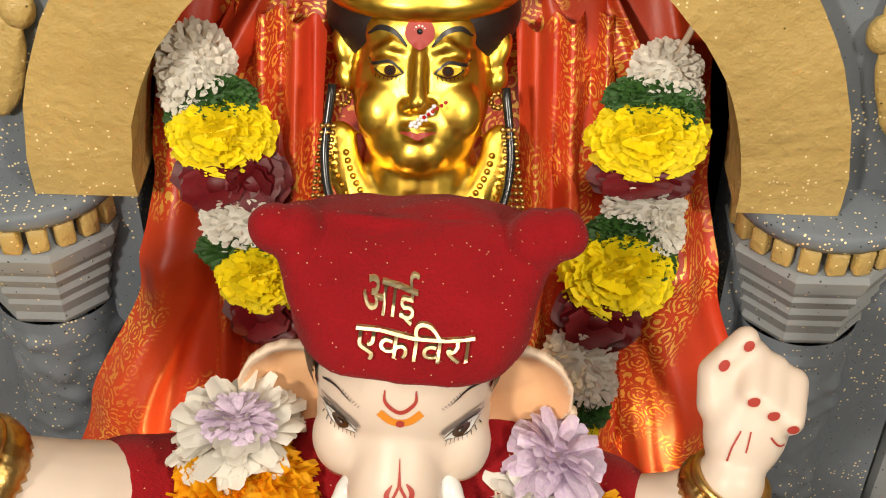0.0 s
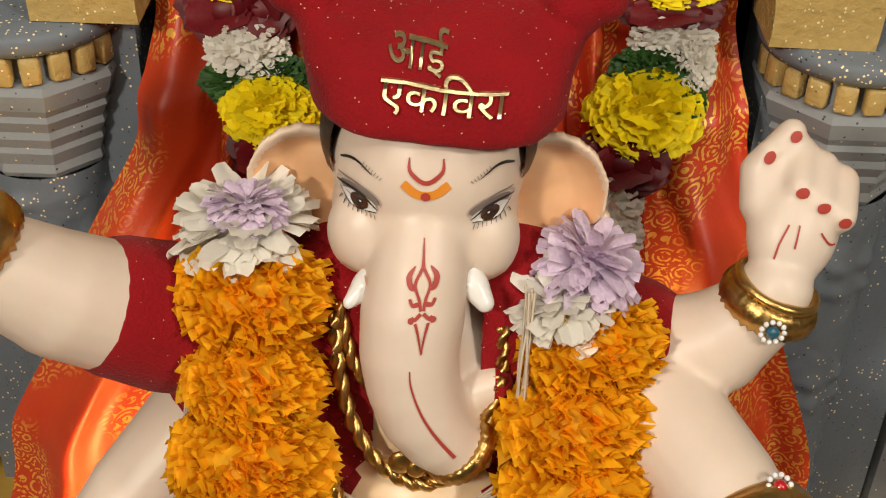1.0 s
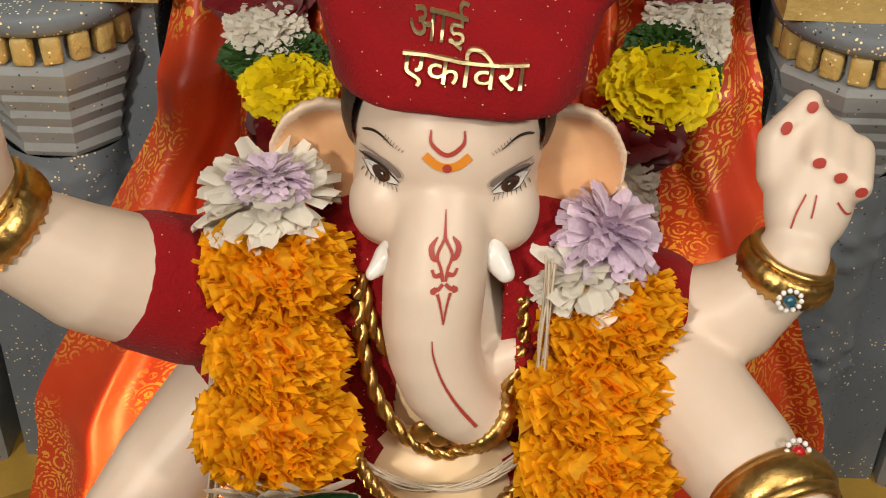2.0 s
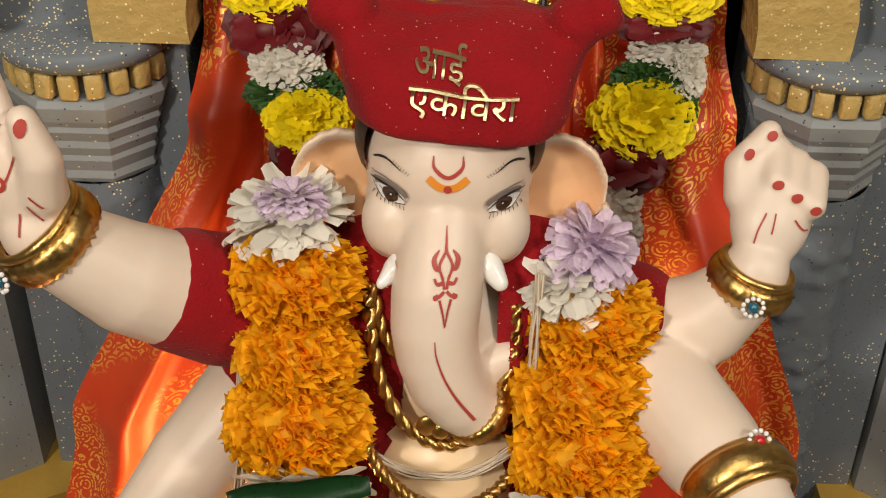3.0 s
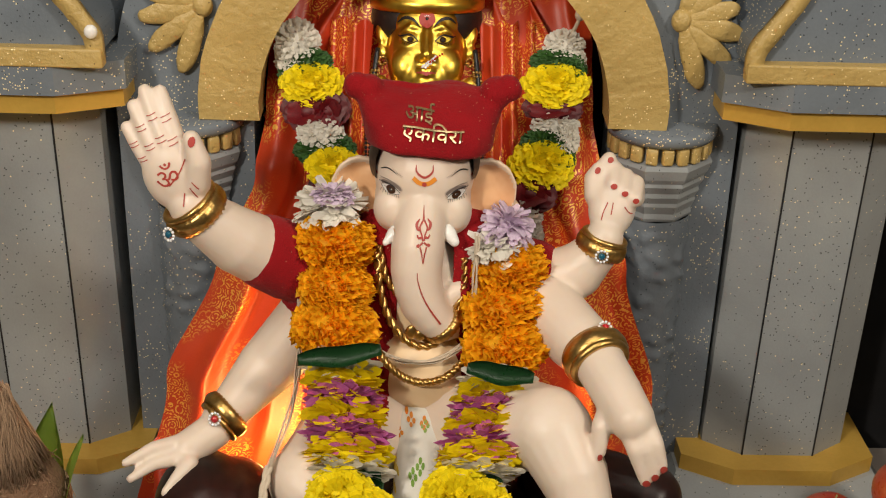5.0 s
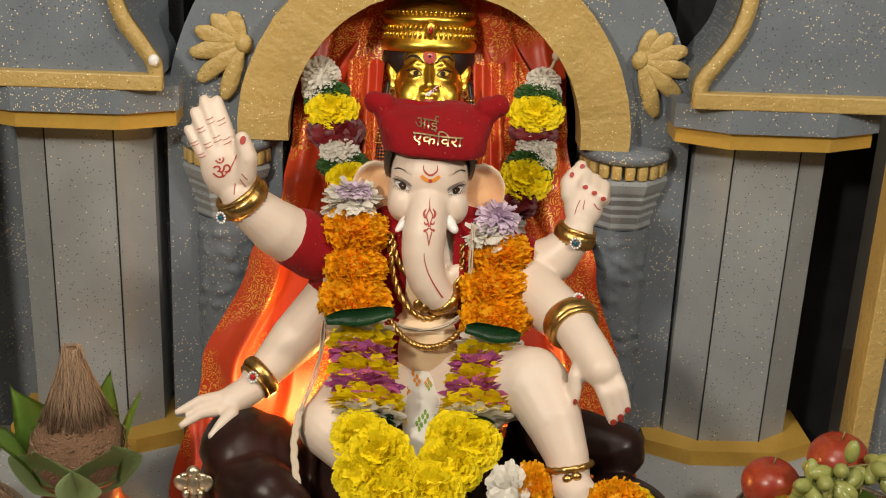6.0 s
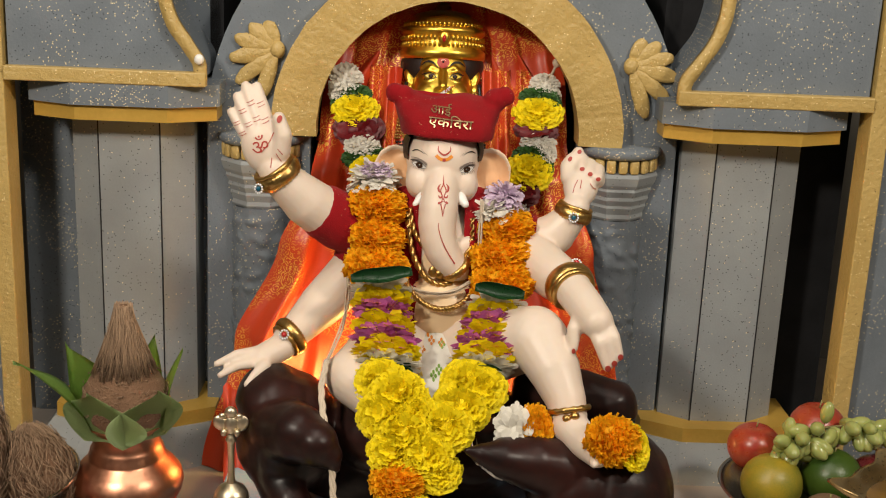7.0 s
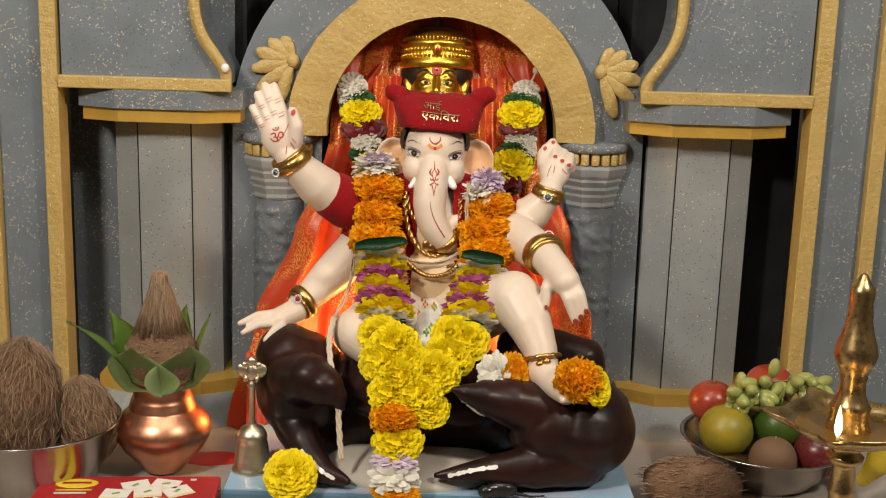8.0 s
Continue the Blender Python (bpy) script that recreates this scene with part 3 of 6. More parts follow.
def fan(cx, cz, side):
    """A gold shell of six lobes fanned from one edge."""
    t = thing("shell_ornament", "gold painted lotus-shell ornament on the grey wall", "ornament", (cx, 0.735, cz), "shell ornaments beside the arch")
    ox, oz = cx - side * 0.020, cz + 0.016
    for k, (ang, ln) in enumerate(((68, 0.044), (40, 0.054), (14, 0.064), (-12, 0.072), (-40, 0.078), (-70, 0.080))):
        a = math.radians(ang)
        d = Vector((side * math.cos(a), 0, math.sin(a)))
        bm = ball(bmesh.new(), (0, 0, 0), (ln / 2, 0.0045, 0.0120), 18)
        for v in bm.verts:
            v.co.z *= 0.55 + 0.45 * (v.co.x / ln + 0.5) + 0.15
        rot = Matrix.Rotation(-math.atan2(d.z, d.x), 4, "Y")
        bm.transform(Matrix.Translation((ox + d.x * ln / 2, 0.731 - 0.0008 * k, oz + d.z * ln / 2)) @ rot)
        part("lobe", roughen(bm, 0.0016, 110), "gold_paint", t)
    part("hub", ball(bmesh.new(), (ox, 0.729, oz), (0.011, 0.009, 0.013), 12), "gold_paint", t)


room()
for s in (-1, 1):
    pillar(s)
    side_frame(s)
niche()
column(-0.262)
column(0.266)
fan(-0.258, 0.582, -1)
fan(0.292, 0.578, 1)
bm = ball(bmesh.new(), (-0.336, 0.646, 0.590), (0.007, 0.005, 0.007), 12)
single("glue_blob", roughen(bm, 0.001, 80), "white_gloss", "small white blob on the gold moulding", "blob")

# ---- the seated elephant-headed statue ----


def onto(tree, x, z, y0=0.0, lift=0.0006):
    """The place on a surface straight behind (x, z), a hair in front of it."""
    hit, nrm, _, _ = tree.ray_cast(Vector((x, y0, z)), Vector((0, 1, 0)))
    if hit is None:
        return None
    n = nrm if nrm.y < 0 else -nrm
    return hit + n * lift


def stroke(bm, tree, line, width, y0=0.0, lift=0.0007, steps=6):
    """A painted stroke along (x, z), laid on a surface; width is a function of 0..1 or a number."""
    pts = smooth_line([(x, z, 0) for x, z in line], steps)
    prev = None
    for i, p in enumerate(pts):
        d = pts[min(i + 1, len(pts) - 1)] - pts[max(i - 1, 0)]
        nrm = Vector((-d.y, d.x, 0)).normalized()
        w = (width(i / (len(pts) - 1)) if callable(width) else width) / 2
        a, b = onto(tree, p.x + nrm.x * w, p.y + nrm.y * w, y0, lift), onto(tree, p.x - nrm.x * w, p.y - nrm.y * w, y0, lift)
        if a is None or b is None:
            prev = None
            continue
        row = (bm.verts.new(a), bm.verts.new(b))
        if prev:
            bm.faces.new((prev[0], prev[1], row[1], row[0]))
        prev = row
    return bm


def spot(bm, tree, cx, cz, rx, rz, y0=0.0, lift=0.0007, n=18, turn=0.0):
    """A painted oval laid on a surface."""
    c = onto(tree, cx, cz, y0, lift)
    if c is None:
        return bm
    rim = []
    for k in range(n):
        a = 2 * math.pi * k / n
        u, w = rx * math.cos(a), rz * math.sin(a)
        p = onto(tree, cx + u * math.cos(turn) - w * math.sin(turn), cz + u * math.sin(turn) + w * math.cos(turn), y0, lift)
        if p is None:
            return bm
        rim.append(bm.verts.new(p))
    cv = bm.verts.new(c)
    for k in range(n):
        bm.faces.new((cv, rim[k], rim[(k + 1) % n]))
    return bm


def bangle(bm, c, axis, r, thick, wide=1.0, ribs=36):
    """A ribbed ring round an axis."""
    q = Vector(axis).to_track_quat("Z", "Y").to_matrix().to_4x4()
    m = Matrix.Translation(c) @ q
    seg, tub = 64, 10
    rings = []
    for i in range(seg):
        a = 2 * math.pi * i / seg
        rib = 1 + 0.14 * math.cos(ribs * a)
        rings.append([bm.verts.new(m @ Vector(((r + thick * rib * math.cos(2 * math.pi * j / tub)) * math.cos(a), (r + thick * rib * math.cos(2 * math.pi * j / tub)) * math.sin(a),
                                              wide * thick * rib * math.sin(2 * math.pi * j / tub)))) for j in range(tub)])
    for i in range(seg):
        a, b = rings[i], rings[(i + 1) % seg]
        for j in range(tub):
            bm.faces.new((a[j], b[j], b[(j + 1) % tub], a[(j + 1) % tub]))
    return bm


def chain(bm, pts, r, twist=1.0, n=10):
    """Two cords twisted round each other."""
    line = smooth_line(pts, n)
    for ph in (0, math.pi):
        out = []
        for i, p in enumerate(line):
            d = (line[min(i + 1, len(line) - 1)] - line[max(i - 1, 0)]).normalized()
            a = d.cross(Vector((0, 1, 0.2))).normalized()
            b = d.cross(a)
            out.append(p + r * 0.75 * (math.cos(twist * i + ph) * a + math.sin(twist * i + ph) * b))
        tube(bm, out, r, 7)
    return bm


def gem(pieces, c, way, r, colour):
    bm = bmesh.new()
    ball(bm, c, (r * 0.62, r * 0.62, r * 0.62), 12)
    pieces.append((bm, colour))
    bm = bmesh.new()
    q = Vector(way).to_track_quat("Z", "Y").to_matrix()
    for k in range(11):
        a = 2 * math.pi * k / 11
        ball(bm, Vector(c) + q @ Vector((r * math.cos(a), r * math.sin(a), 0)), r * 0.26, 8)
    pieces.append((bm, "gem_white"))


def elephant_statue():
    pieces = []
    # body and limbs under one skin
    bm = bmesh.new()
    ball(bm, (0.000, 0.556, 0.484), (0.049, 0.050, 0.050), 28)
    ball(bm, (-0.001, 0.549, 0.460), (0.0475, 0.046, 0.040), 28)
    ball(bm, (-0.0290, 0.529, 0.457), (0.0200, 0.021, 0.0235), 20)
    ball(bm, (0.0275, 0.529, 0.455), (0.0195, 0.021, 0.0235), 20)
    limb(bm, [(0, 0.534, 0.482, 0.0205), (-0.001, 0.521, 0.464, 0.0225), (-0.003, 0.508, 0.446, 0.0248), (-0.005, 0.499, 0.428, 0.0258), (-0.006, 0.493, 0.410, 0.0250), (-0.004, 0.489, 0.393, 0.0238),
              (0.001, 0.486, 0.377, 0.0225), (0.009, 0.485, 0.364, 0.0205), (0.018, 0.486, 0.354, 0.0185), (0.026, 0.492, 0.350, 0.0160), (0.033, 0.500, 0.357, 0.0130), (0.034, 0.504, 0.370, 0.0110), (0.031, 0.500, 0.380, 0.0105), (0.038, 0.500, 0.384, 0.0095)], 20)
    limb(bm, [(0.003, 0.552, 0.375, 0.056), (0.005, 0.545, 0.320, 0.056), (0.006, 0.535, 0.255, 0.062)], 24)
    ball(bm, (0.005, 0.515, 0.290), (0.058, 0.052, 0.050), 24)
    # raised arm with open palm
    limb(bm, [(-0.095, 0.540, 0.388, 0.036), (-0.142, 0.520, 0.405, 0.035), (-0.175, 0.500, 0.432, 0.032), (-0.204, 0.486, 0.462, 0.025), (-0.213, 0.485, 0.475, 0.023)], 20)
    lean = Matrix.Rotation(math.radians(-30), 4, "Y")
    ball(bm, (-0.226, 0.484, 0.502), (0.030, 0.015, 0.036), 20, lean)
    ball(bm, (-0.214, 0.482, 0.492), (0.018, 0.014, 0.026), 16, lean)
    for a, b, r in (((-0.250, 0.486, 0.516), (-0.271, 0.498, 0.545), 0.0078), ((-0.243, 0.486, 0.526), (-0.264, 0.502, 0.564), 0.0086),
                    ((-0.233, 0.486, 0.532), (-0.254, 0.506, 0.577), 0.0088), ((-0.223, 0.486, 0.530), (-0.240, 0.506, 0.577), 0.0085)):
        mid = (Vector(a) * 0.5 + Vector(b) * 0.5)
        limb(bm, [(*a, r * 1.12), (*mid, r * 1.02), (*b, r * 0.78)], 12)
    limb(bm, [(-0.207, 0.478, 0.500, 0.013), (-0.203, 0.474, 0.522, 0.0115), (-0.209, 0.476, 0.543, 0.0085)], 12)
    # raised arm with closed fingers
    limb(bm, [(0.090, 0.545, 0.378, 0.034), (0.128, 0.535, 0.376, 0.032), (0.152, 0.530, 0.392, 0.028), (0.171, 0.527, 0.416, 0.0215), (0.177, 0.528, 0.430, 0.019)], 20)
    back = lambda z: 0.530 + 0.80 * (z - 0.436)
    ball(bm, (0.185, back(0.455), 0.455), (0.024, 0.018, 0.031), 18, Matrix.Rotation(math.radians(18), 4, "Y") @ Matrix.Rotation(math.radians(-36), 4, "X"))
    limb(bm, [(0.174, back(0.466), 0.466, 0.0125), (0.173, back(0.482), 0.482, 0.0098), (0.182, back(0.496) - 0.008, 0.496, 0.0078)], 12)
    limb(bm, [(0.168, back(0.464), 0.464, 0.011), (0.166, back(0.478), 0.478, 0.0088), (0.171, back(0.488) - 0.008, 0.488, 0.0072)], 12)
    for k in range(3):
        x, z = 0.186 + 0.0105 * k, 0.484 - 0.0055 * k
        limb(bm, [(x + 0.003, back(z - 0.014) + 0.010, z - 0.014, 0.0090), (x + 0.002, back(z), z + 0.002, 0.0088), (x - 0.002, back(z - 0.004) - 0.018, z - 0.006, 0.0080)], 12)
    # lower arm resting on the knee
    limb(bm, [(0.085, 0.540, 0.370, 0.036), (0.124, 0.505, 0.362, 0.034), (0.150, 0.462, 0.352, 0.031), (0.166, 0.432, 0.348, 0.025)], 20)
    limb(bm, [(0.168, 0.424, 0.346, 0.024), (0.180, 0.392, 0.336, 0.023), (0.190, 0.368, 0.326, 0.021)], 18)
    limb(bm, [(0.176, 0.392, 0.328, 0.012), (0.164, 0.372, 0.314, 0.0095), (0.163, 0.364, 0.292, 0.0065)], 12)
    for a, b, c in (((0.186, 0.366, 0.322), (0.193, 0.350, 0.305), (0.203, 0.344, 0.276)), ((0.194, 0.364, 0.323), (0.201, 0.349, 0.308), (0.210, 0.344, 0.283)),
                    ((0.201, 0.366, 0.324), (0.209, 0.350, 0.312), (0.217, 0.345, 0.291))):
        limb(bm, [(*a, 0.0105), (*b, 0.0088), (*c, 0.0058)], 12)
    # lower arm reaching down to the seat
    limb(bm, [(-0.085, 0.545, 0.360, 0.038), (-0.120, 0.530, 0.322, 0.034), (-0.154, 0.500, 0.292, 0.030), (-0.184, 0.470, 0.266, 0.022), (-0.194, 0.458, 0.258, 0.020)], 20)
    limb(bm, [(-0.200, 0.450, 0.250, 0.0185), (-0.222, 0.432, 0.242, 0.0175)], 16)
    for a, b, c in (((-0.232, 0.430, 0.248), (-0.254, 0.420, 0.249), (-0.278, 0.408, 0.240)), ((-0.228, 0.420, 0.240), (-0.252, 0.410, 0.238), (-0.272, 0.398, 0.229)),
                    ((-0.218, 0.412, 0.238), (-0.228, 0.396, 0.232), (-0.238, 0.386, 0.222))):
        limb(bm, [(*a, 0.0090), (*b, 0.0066), (*c, 0.0046)], 12)
    # folded leg and raised leg
    limb(bm, [(-0.030, 0.500, 0.228, 0.050), (-0.080, 0.440, 0.236, 0.046), (-0.108, 0.392, 0.236, 0.034)], 20)
    limb(bm, [(-0.106, 0.388, 0.234, 0.033), (-0.060, 0.350, 0.214, 0.030), (-0.010, 0.330, 0.200, 0.026)], 20)
    limb(bm, [(0.040, 0.490, 0.235, 0.054), (0.085, 0.445, 0.268, 0.048), (0.120, 0.405, 0.290, 0.040)], 20)
    limb(bm, [(0.124, 0.400, 0.288, 0.039), (0.142, 0.372, 0.262, 0.033), (0.156, 0.346, 0.232, 0.025), (0.160, 0.334, 0.214, 0.0225)], 20)
    limb(bm, [(0.160, 0.325, 0.206, 0.023), (0.174, 0.300, 0.198, 0.021), (0.188, 0.278, 0.192, 0.0165)], 18)
    for k in range(5):
        ball(bm, (0.182 + 0.0075 * k, 0.262 + 0.004 * k, 0.188), (0.0056, 0.009, 0.0062), 10)
    skin = fused(bm, 0.0024, 5)

    tree_bm = bmesh.new()
    tree_bm.from_mesh(skin)
    tree = BVHTree.FromBMesh(tree_bm)
    tree_bm.free()
    pieces.append((skin, lambda c: "red_velvet" if 0.034 < abs(c.x - 0.003) < 0.066 and 0.235 < c.z < 0.395 and c.y > 0.452 else "skin"))
    # ears: broad thick lobes that fan out and hang to a corner
    for s, cx in ((-1, -0.064), (1, 0.064)):
        bm = bmesh.new()
        ball(bm, (cx, 0.556, 0.468), (0.030, 0.008, 0.033), 26, Matrix.Rotation(math.radians(-s * 24), 4, "Z"))
        limb(bm, [(cx - s * 0.008, 0.556, 0.470, 0.018), (cx + s * 0.012, 0.560, 0.456, 0.012), (cx + s * 0.027, 0.560, 0.449, 0.005)], 16)
        limb(bm, [(cx - s * 0.004, 0.556, 0.455, 0.020), (cx - s * 0.014, 0.552, 0.436, 0.014), (cx - s * 0.022, 0.548, 0.420, 0.005)], 16)
        for v in bm.verts:
            v.co.y = 0.556 + (v.co.y - 0.556) * 0.55
        me = fused(bm, 0.0020, 5)
        eb = bmesh_from(me)
        for v in eb.verts:
            d = math.hypot((v.co.x - cx) / 0.030, (v.co.z - 0.464) / 0.036)
            if v.normal.y < 0.2:
                v.co.y += 0.011 * max(0.0, 1 - d * d) - 0.004 * math.exp(-((d - 0.95) / 0.2) ** 2)
        pieces.append((eb, lambda c, cx=cx: "ear_peach" if math.hypot((c.x - cx) / 0.030, (c.z - 0.464) / 0.036) < 0.82 else "ear_rim"))
    # hair under the cap
    bm = bmesh.new()
    ball(bm, (0, 0.562, 0.496), (0.0545, 0.053, 0.046), 36)
    bmesh.ops.delete(bm, geom=[v for v in bm.verts if v.co.z < 0.474 + 0.45 * max(0, 0.556 - v.co.y) or (v.co.y < 0.555 and abs(v.co.x) < 0.0425)], context="VERTS")
    pieces.append((bm, "brown_hair"))
    # tusks
    bm = bmesh.new()
    limb(bm, [(-0.021, 0.512, 0.444, 0.0080), (-0.028, 0.506, 0.439, 0.0075), (-0.036, 0.499, 0.4335, 0.0032)], 14)
    limb(bm, [(0.020, 0.512, 0.444, 0.0080), (0.025, 0.507, 0.440, 0.0075), (0.030, 0.501, 0.435, 0.005)], 14)
    pieces.append((fused(bm, 0.0014, 3), "white_gloss"))
    # velvet jacket with short sleeves, open in front
    bm = bmesh.new()
    limb(bm, [(-0.088, 0.542, 0.386, 0.044), (-0.132, 0.524, 0.401, 0.0395), (-0.150, 0.515, 0.413, 0.0370)], 22)
    limb(bm, [(0.080, 0.546, 0.380, 0.044), (0.108, 0.540, 0.378, 0.040)], 22)
    limb(bm, [(-0.030, 0.560, 0.392, 0.058), (-0.042, 0.553, 0.330, 0.058), (-0.036, 0.545, 0.280, 0.058)], 22)
    limb(bm, [(0.036, 0.560, 0.392, 0.058), (0.046, 0.553, 0.330, 0.056), (0.040, 0.545, 0.280, 0.056)], 22)
    limb(bm, [(-0.085, 0.548, 0.365, 0.045), (-0.100, 0.540, 0.345, 0.042)], 20)
    jacket = fused(bm, 0.0026, 4)
    jb = bmesh.new()
    jb.from_mesh(jacket)
    bpy.data.meshes.remove(jacket)
    bmesh.ops.delete(jb, geom=[v for v in jb.verts if v.co.y < 0.545 and abs(v.co.x - 0.003) < 0.026 + 0.09 * max(0, 0.36 - v.co.z)], context="VERTS")
    jacket_tree = BVHTree.FromBMesh(jb)
    pieces.append((jb, "red_velvet"))
    # chest under the necklaces
    bm = ball(bmesh.new(), (0.003, 0.535, 0.345), (0.044, 0.046, 0.060), 24)
    ball(bm, (0.005, 0.514, 0.292), (0.0585, 0.0535, 0.052), 28)
    pieces.append((bm, lambda c: "belly_yellow" if -0.033 < c.x < 0.036 else "red_velvet"))
    # dhoti with printed sprigs
    bm = bmesh.new()
    ball(bm, (0.002, 0.480, 0.232), (0.045, 0.048, 0.040), 22)
    limb(bm, [(0.0, 0.445, 0.235, 0.022), (0.0, 0.385, 0.205, 0.026), (-0.01, 0.35, 0.19, 0.022)], 16)
    dh = fused(bm, 0.003, 4)
    db = bmesh.new()
    db.from_mesh(dh)
    dtree = BVHTree.FromBMesh(db)
    db.free()
    pieces.append((dh, "cloth_white"))
    rnd = random.Random(4)
    for _ in range(26):
        x, z = rnd.uniform(-0.04, 0.04), rnd.uniform(0.19, 0.27)
        bm = bmesh.new()
        for k in range(4):
            spot(bm, dtree, x + 0.0026 * math.cos(k * 1.57), z + 0.0026 * math.sin(k * 1.57), 0.0017, 0.0017, 0.2, 0.0006, 8)
        pieces.append((bm, rnd.choice(("orange_mark", "box_yellow", "leaf_green"))))
    # painted face
    marks = {"red_mark": bmesh.new(), "orange_mark": bmesh.new(), "black_paint": bmesh.new(), "white_gloss": bmesh.new(), "iris_brown": bmesh.new(), "eye_shade": bmesh.new(), "eye_blush": bmesh.new(), "skin_peach": bmesh.new()}
    R = marks["red_mark"]
    stroke(R, tree, [(-0.0078, 0.508), (-0.0072, 0.502), (0, 0.4975), (0.0072, 0.502), (0.0078, 0.508)], lambda u: 0.0006 + 0.0016 * math.sin(math.pi * u), 0.3)
    stroke(marks["orange_mark"], tree, [(-0.0105, 0.4965), (-0.005, 0.4925), (0, 0.4915), (0.005, 0.4925), (0.0105, 0.4965)], 0.0042, 0.3)
    spot(R, tree, 0, 0.4912, 0.0021, 0.0021, 0.3, 0.0011)
    stroke(R, tree, [(0, 0.473), (0, 0.466), (0, 0.462)], lambda u: 0.0004 + 0.0016 * u, 0.3)
    for s in (-1, 1):
        stroke(R, tree, [(s * 0.0005, 0.462), (s * 0.0034, 0.456), (s * 0.0015, 0.450), (s * 0.0006, 0.445)], 0.0013, 0.3)
        stroke(R, tree, [(s * 0.0035, 0.463), (s * 0.0062, 0.459), (s * 0.0054, 0.455), (s * 0.0036, 0.4535)], lambda u: 0.0005 + 0.0022 * math.sin(math.pi * u), 0.3)
        stroke(R, tree, [(s * 0.0016, 0.448), (s * 0.0044, 0.4475), (s * 0.0058, 0.450)], lambda u: 0.0022 - 0.001 * u, 0.3)
        stroke(R, tree, [(s * 0.0006, 0.444), (s * 0.0034, 0.4415), (s * 0.0048, 0.4425)], lambda u: 0.0016, 0.3)
        spot(R, tree, s * 0.0050, 0.4410, 0.0014, 0.0014, 0.3)
        stroke(R, tree, [(s * 0.0030, 0.4400), (s * 0.0014, 0.4340), (0, 0.4250)], lambda u: 0.0014 - 0.0008 * u, 0.3)
    stroke(R, tree, [(-0.005, 0.417), (-0.004, 0.408), (0.001, 0.393), (0.009, 0.378), (0.018, 0.364)], lambda u: 0.0005 + 0.0012 * u, 0.3)
    for s in (-1, 1):
        ex, ez = (-0.0310, 0.4815) if s < 0 else (0.0300, 0.4780)
        # brow
        stroke(marks["black_paint"], tree, [(s * 0.0410, 0.4965), (s * 0.0360, 0.4995), (s * 0.0310, 0.4995), (s * 0.0250, 0.4965)], lambda u: 0.0003 + 0.0010 * math.sin(math.pi * min(1, 0.12 + u * 0.88)), 0.3)
        for k in range(7):
            x = 0.0300 - 0.0014 * k
            stroke(marks["eye_shade"], tree, [(s * x, 0.4980 - 0.00045 * k), (s * (x - 0.0012), 0.5010 - 0.0007 * k)], 0.0003, 0.3, 0.0008, 3)
        tn = s * 0.10
        E = lambda u, w: (ex + s * (u - 0.10 * w), ez + 0.10 * u + w)

        def lid(mn, pts, width, lift):
            stroke(marks[mn], tree, [E(*p) for p in pts], width, 0.3, lift)
        spot(marks["eye_blush"], tree, *E(0.0010, 0.0026), 0.0116, 0.0056, 0.3, 0.0004, 28, tn)
        spot(marks["eye_shade"], tree, *E(0.0004, 0.0030), 0.0098, 0.0040, 0.3, 0.0006, 28, tn)
        spot(marks["white_gloss"], tree, *E(0, -0.0006), 0.0088, 0.0042, 0.3, 0.0009, 28, tn)
        spot(marks["iris_brown"], tree, *E(-0.0002, -0.0003), 0.0044, 0.0042, 0.3, 0.0013, 22)
        spot(marks["black_paint"], tree, *E(-0.0002, -0.0003), 0.0018, 0.0017, 0.3, 0.0017, 14)
        # white dot: a glint painted onto the iris
        spot(marks["white_gloss"], tree, *E(-0.0012, 0.0008), 0.0006, 0.0006, 0.3, 0.0021, 10)
        lid("black_paint", [(0.0112, 0.0030), (0.0060, 0.0043), (-0.001, 0.0042), (-0.0092, -0.0004)], lambda u: 0.0005 + 0.0011 * math.sin(math.pi * u), 0.0016)
        lid("eye_shade", [(0.0115, 0.0066), (0.0045, 0.0080), (-0.004, 0.0066), (-0.0098, 0.0024)], lambda u: 0.0003 + 0.0008 * math.sin(math.pi * u), 0.0010)
        lid("black_paint", [(0.0094, 0.0008), (0.003, -0.0046), (-0.0085, -0.0026)], 0.0005, 0.0014)
        for k in range(9):
            u = -0.0075 + 0.0020 * k
            lid("black_paint", [(u, -0.0040), (u * 1.12, -0.0066)], 0.00030, 0.0010)
        for k in range(4):
            spot(R if k % 2 else marks["white_gloss"], tree, s * (0.0462 - 0.0004 * k), 0.502 - 0.0040 * k, 0.0009, 0.0014, 0.3, 0.0009, 10)
        # mouth crease under the cheek
        stroke(marks["skin_peach"], tree, [(s * 0.026, 0.4470), (s * 0.033, 0.4440), (s * 0.040, 0.4465)], 0.0010, 0.3)
    # palm paint: the sacred syllable and lines
    cu = bpy.data.curves.new("palm_sign", "FONT")
    cu.body, cu.size = "ॐ", 0.026
    tmp = new("tmp", cu)
    bpy.context.view_layer.update()
    me = bpy.data.meshes.new_from_object(tmp.evaluated_get(bpy.context.evaluated_depsgraph_get()))
    bpy.data.objects.remove(tmp)
    sb = bmesh.new()
    sb.from_mesh(me)
    bpy.data.meshes.remove(me)
    rot = Matrix.Rotation(math.radians(22), 2)
    for v in list(sb.verts):
        q = rot @ Vector((v.co.x - 0.011, v.co.y - 0.008))
        p = onto(tree, -0.2315 + q.x, 0.5060 + q.y, 0.3)
        if p is None:
            sb.verts.remove(v)
        else:
            v.co = p
    pieces.append((sb, "red_mark"))
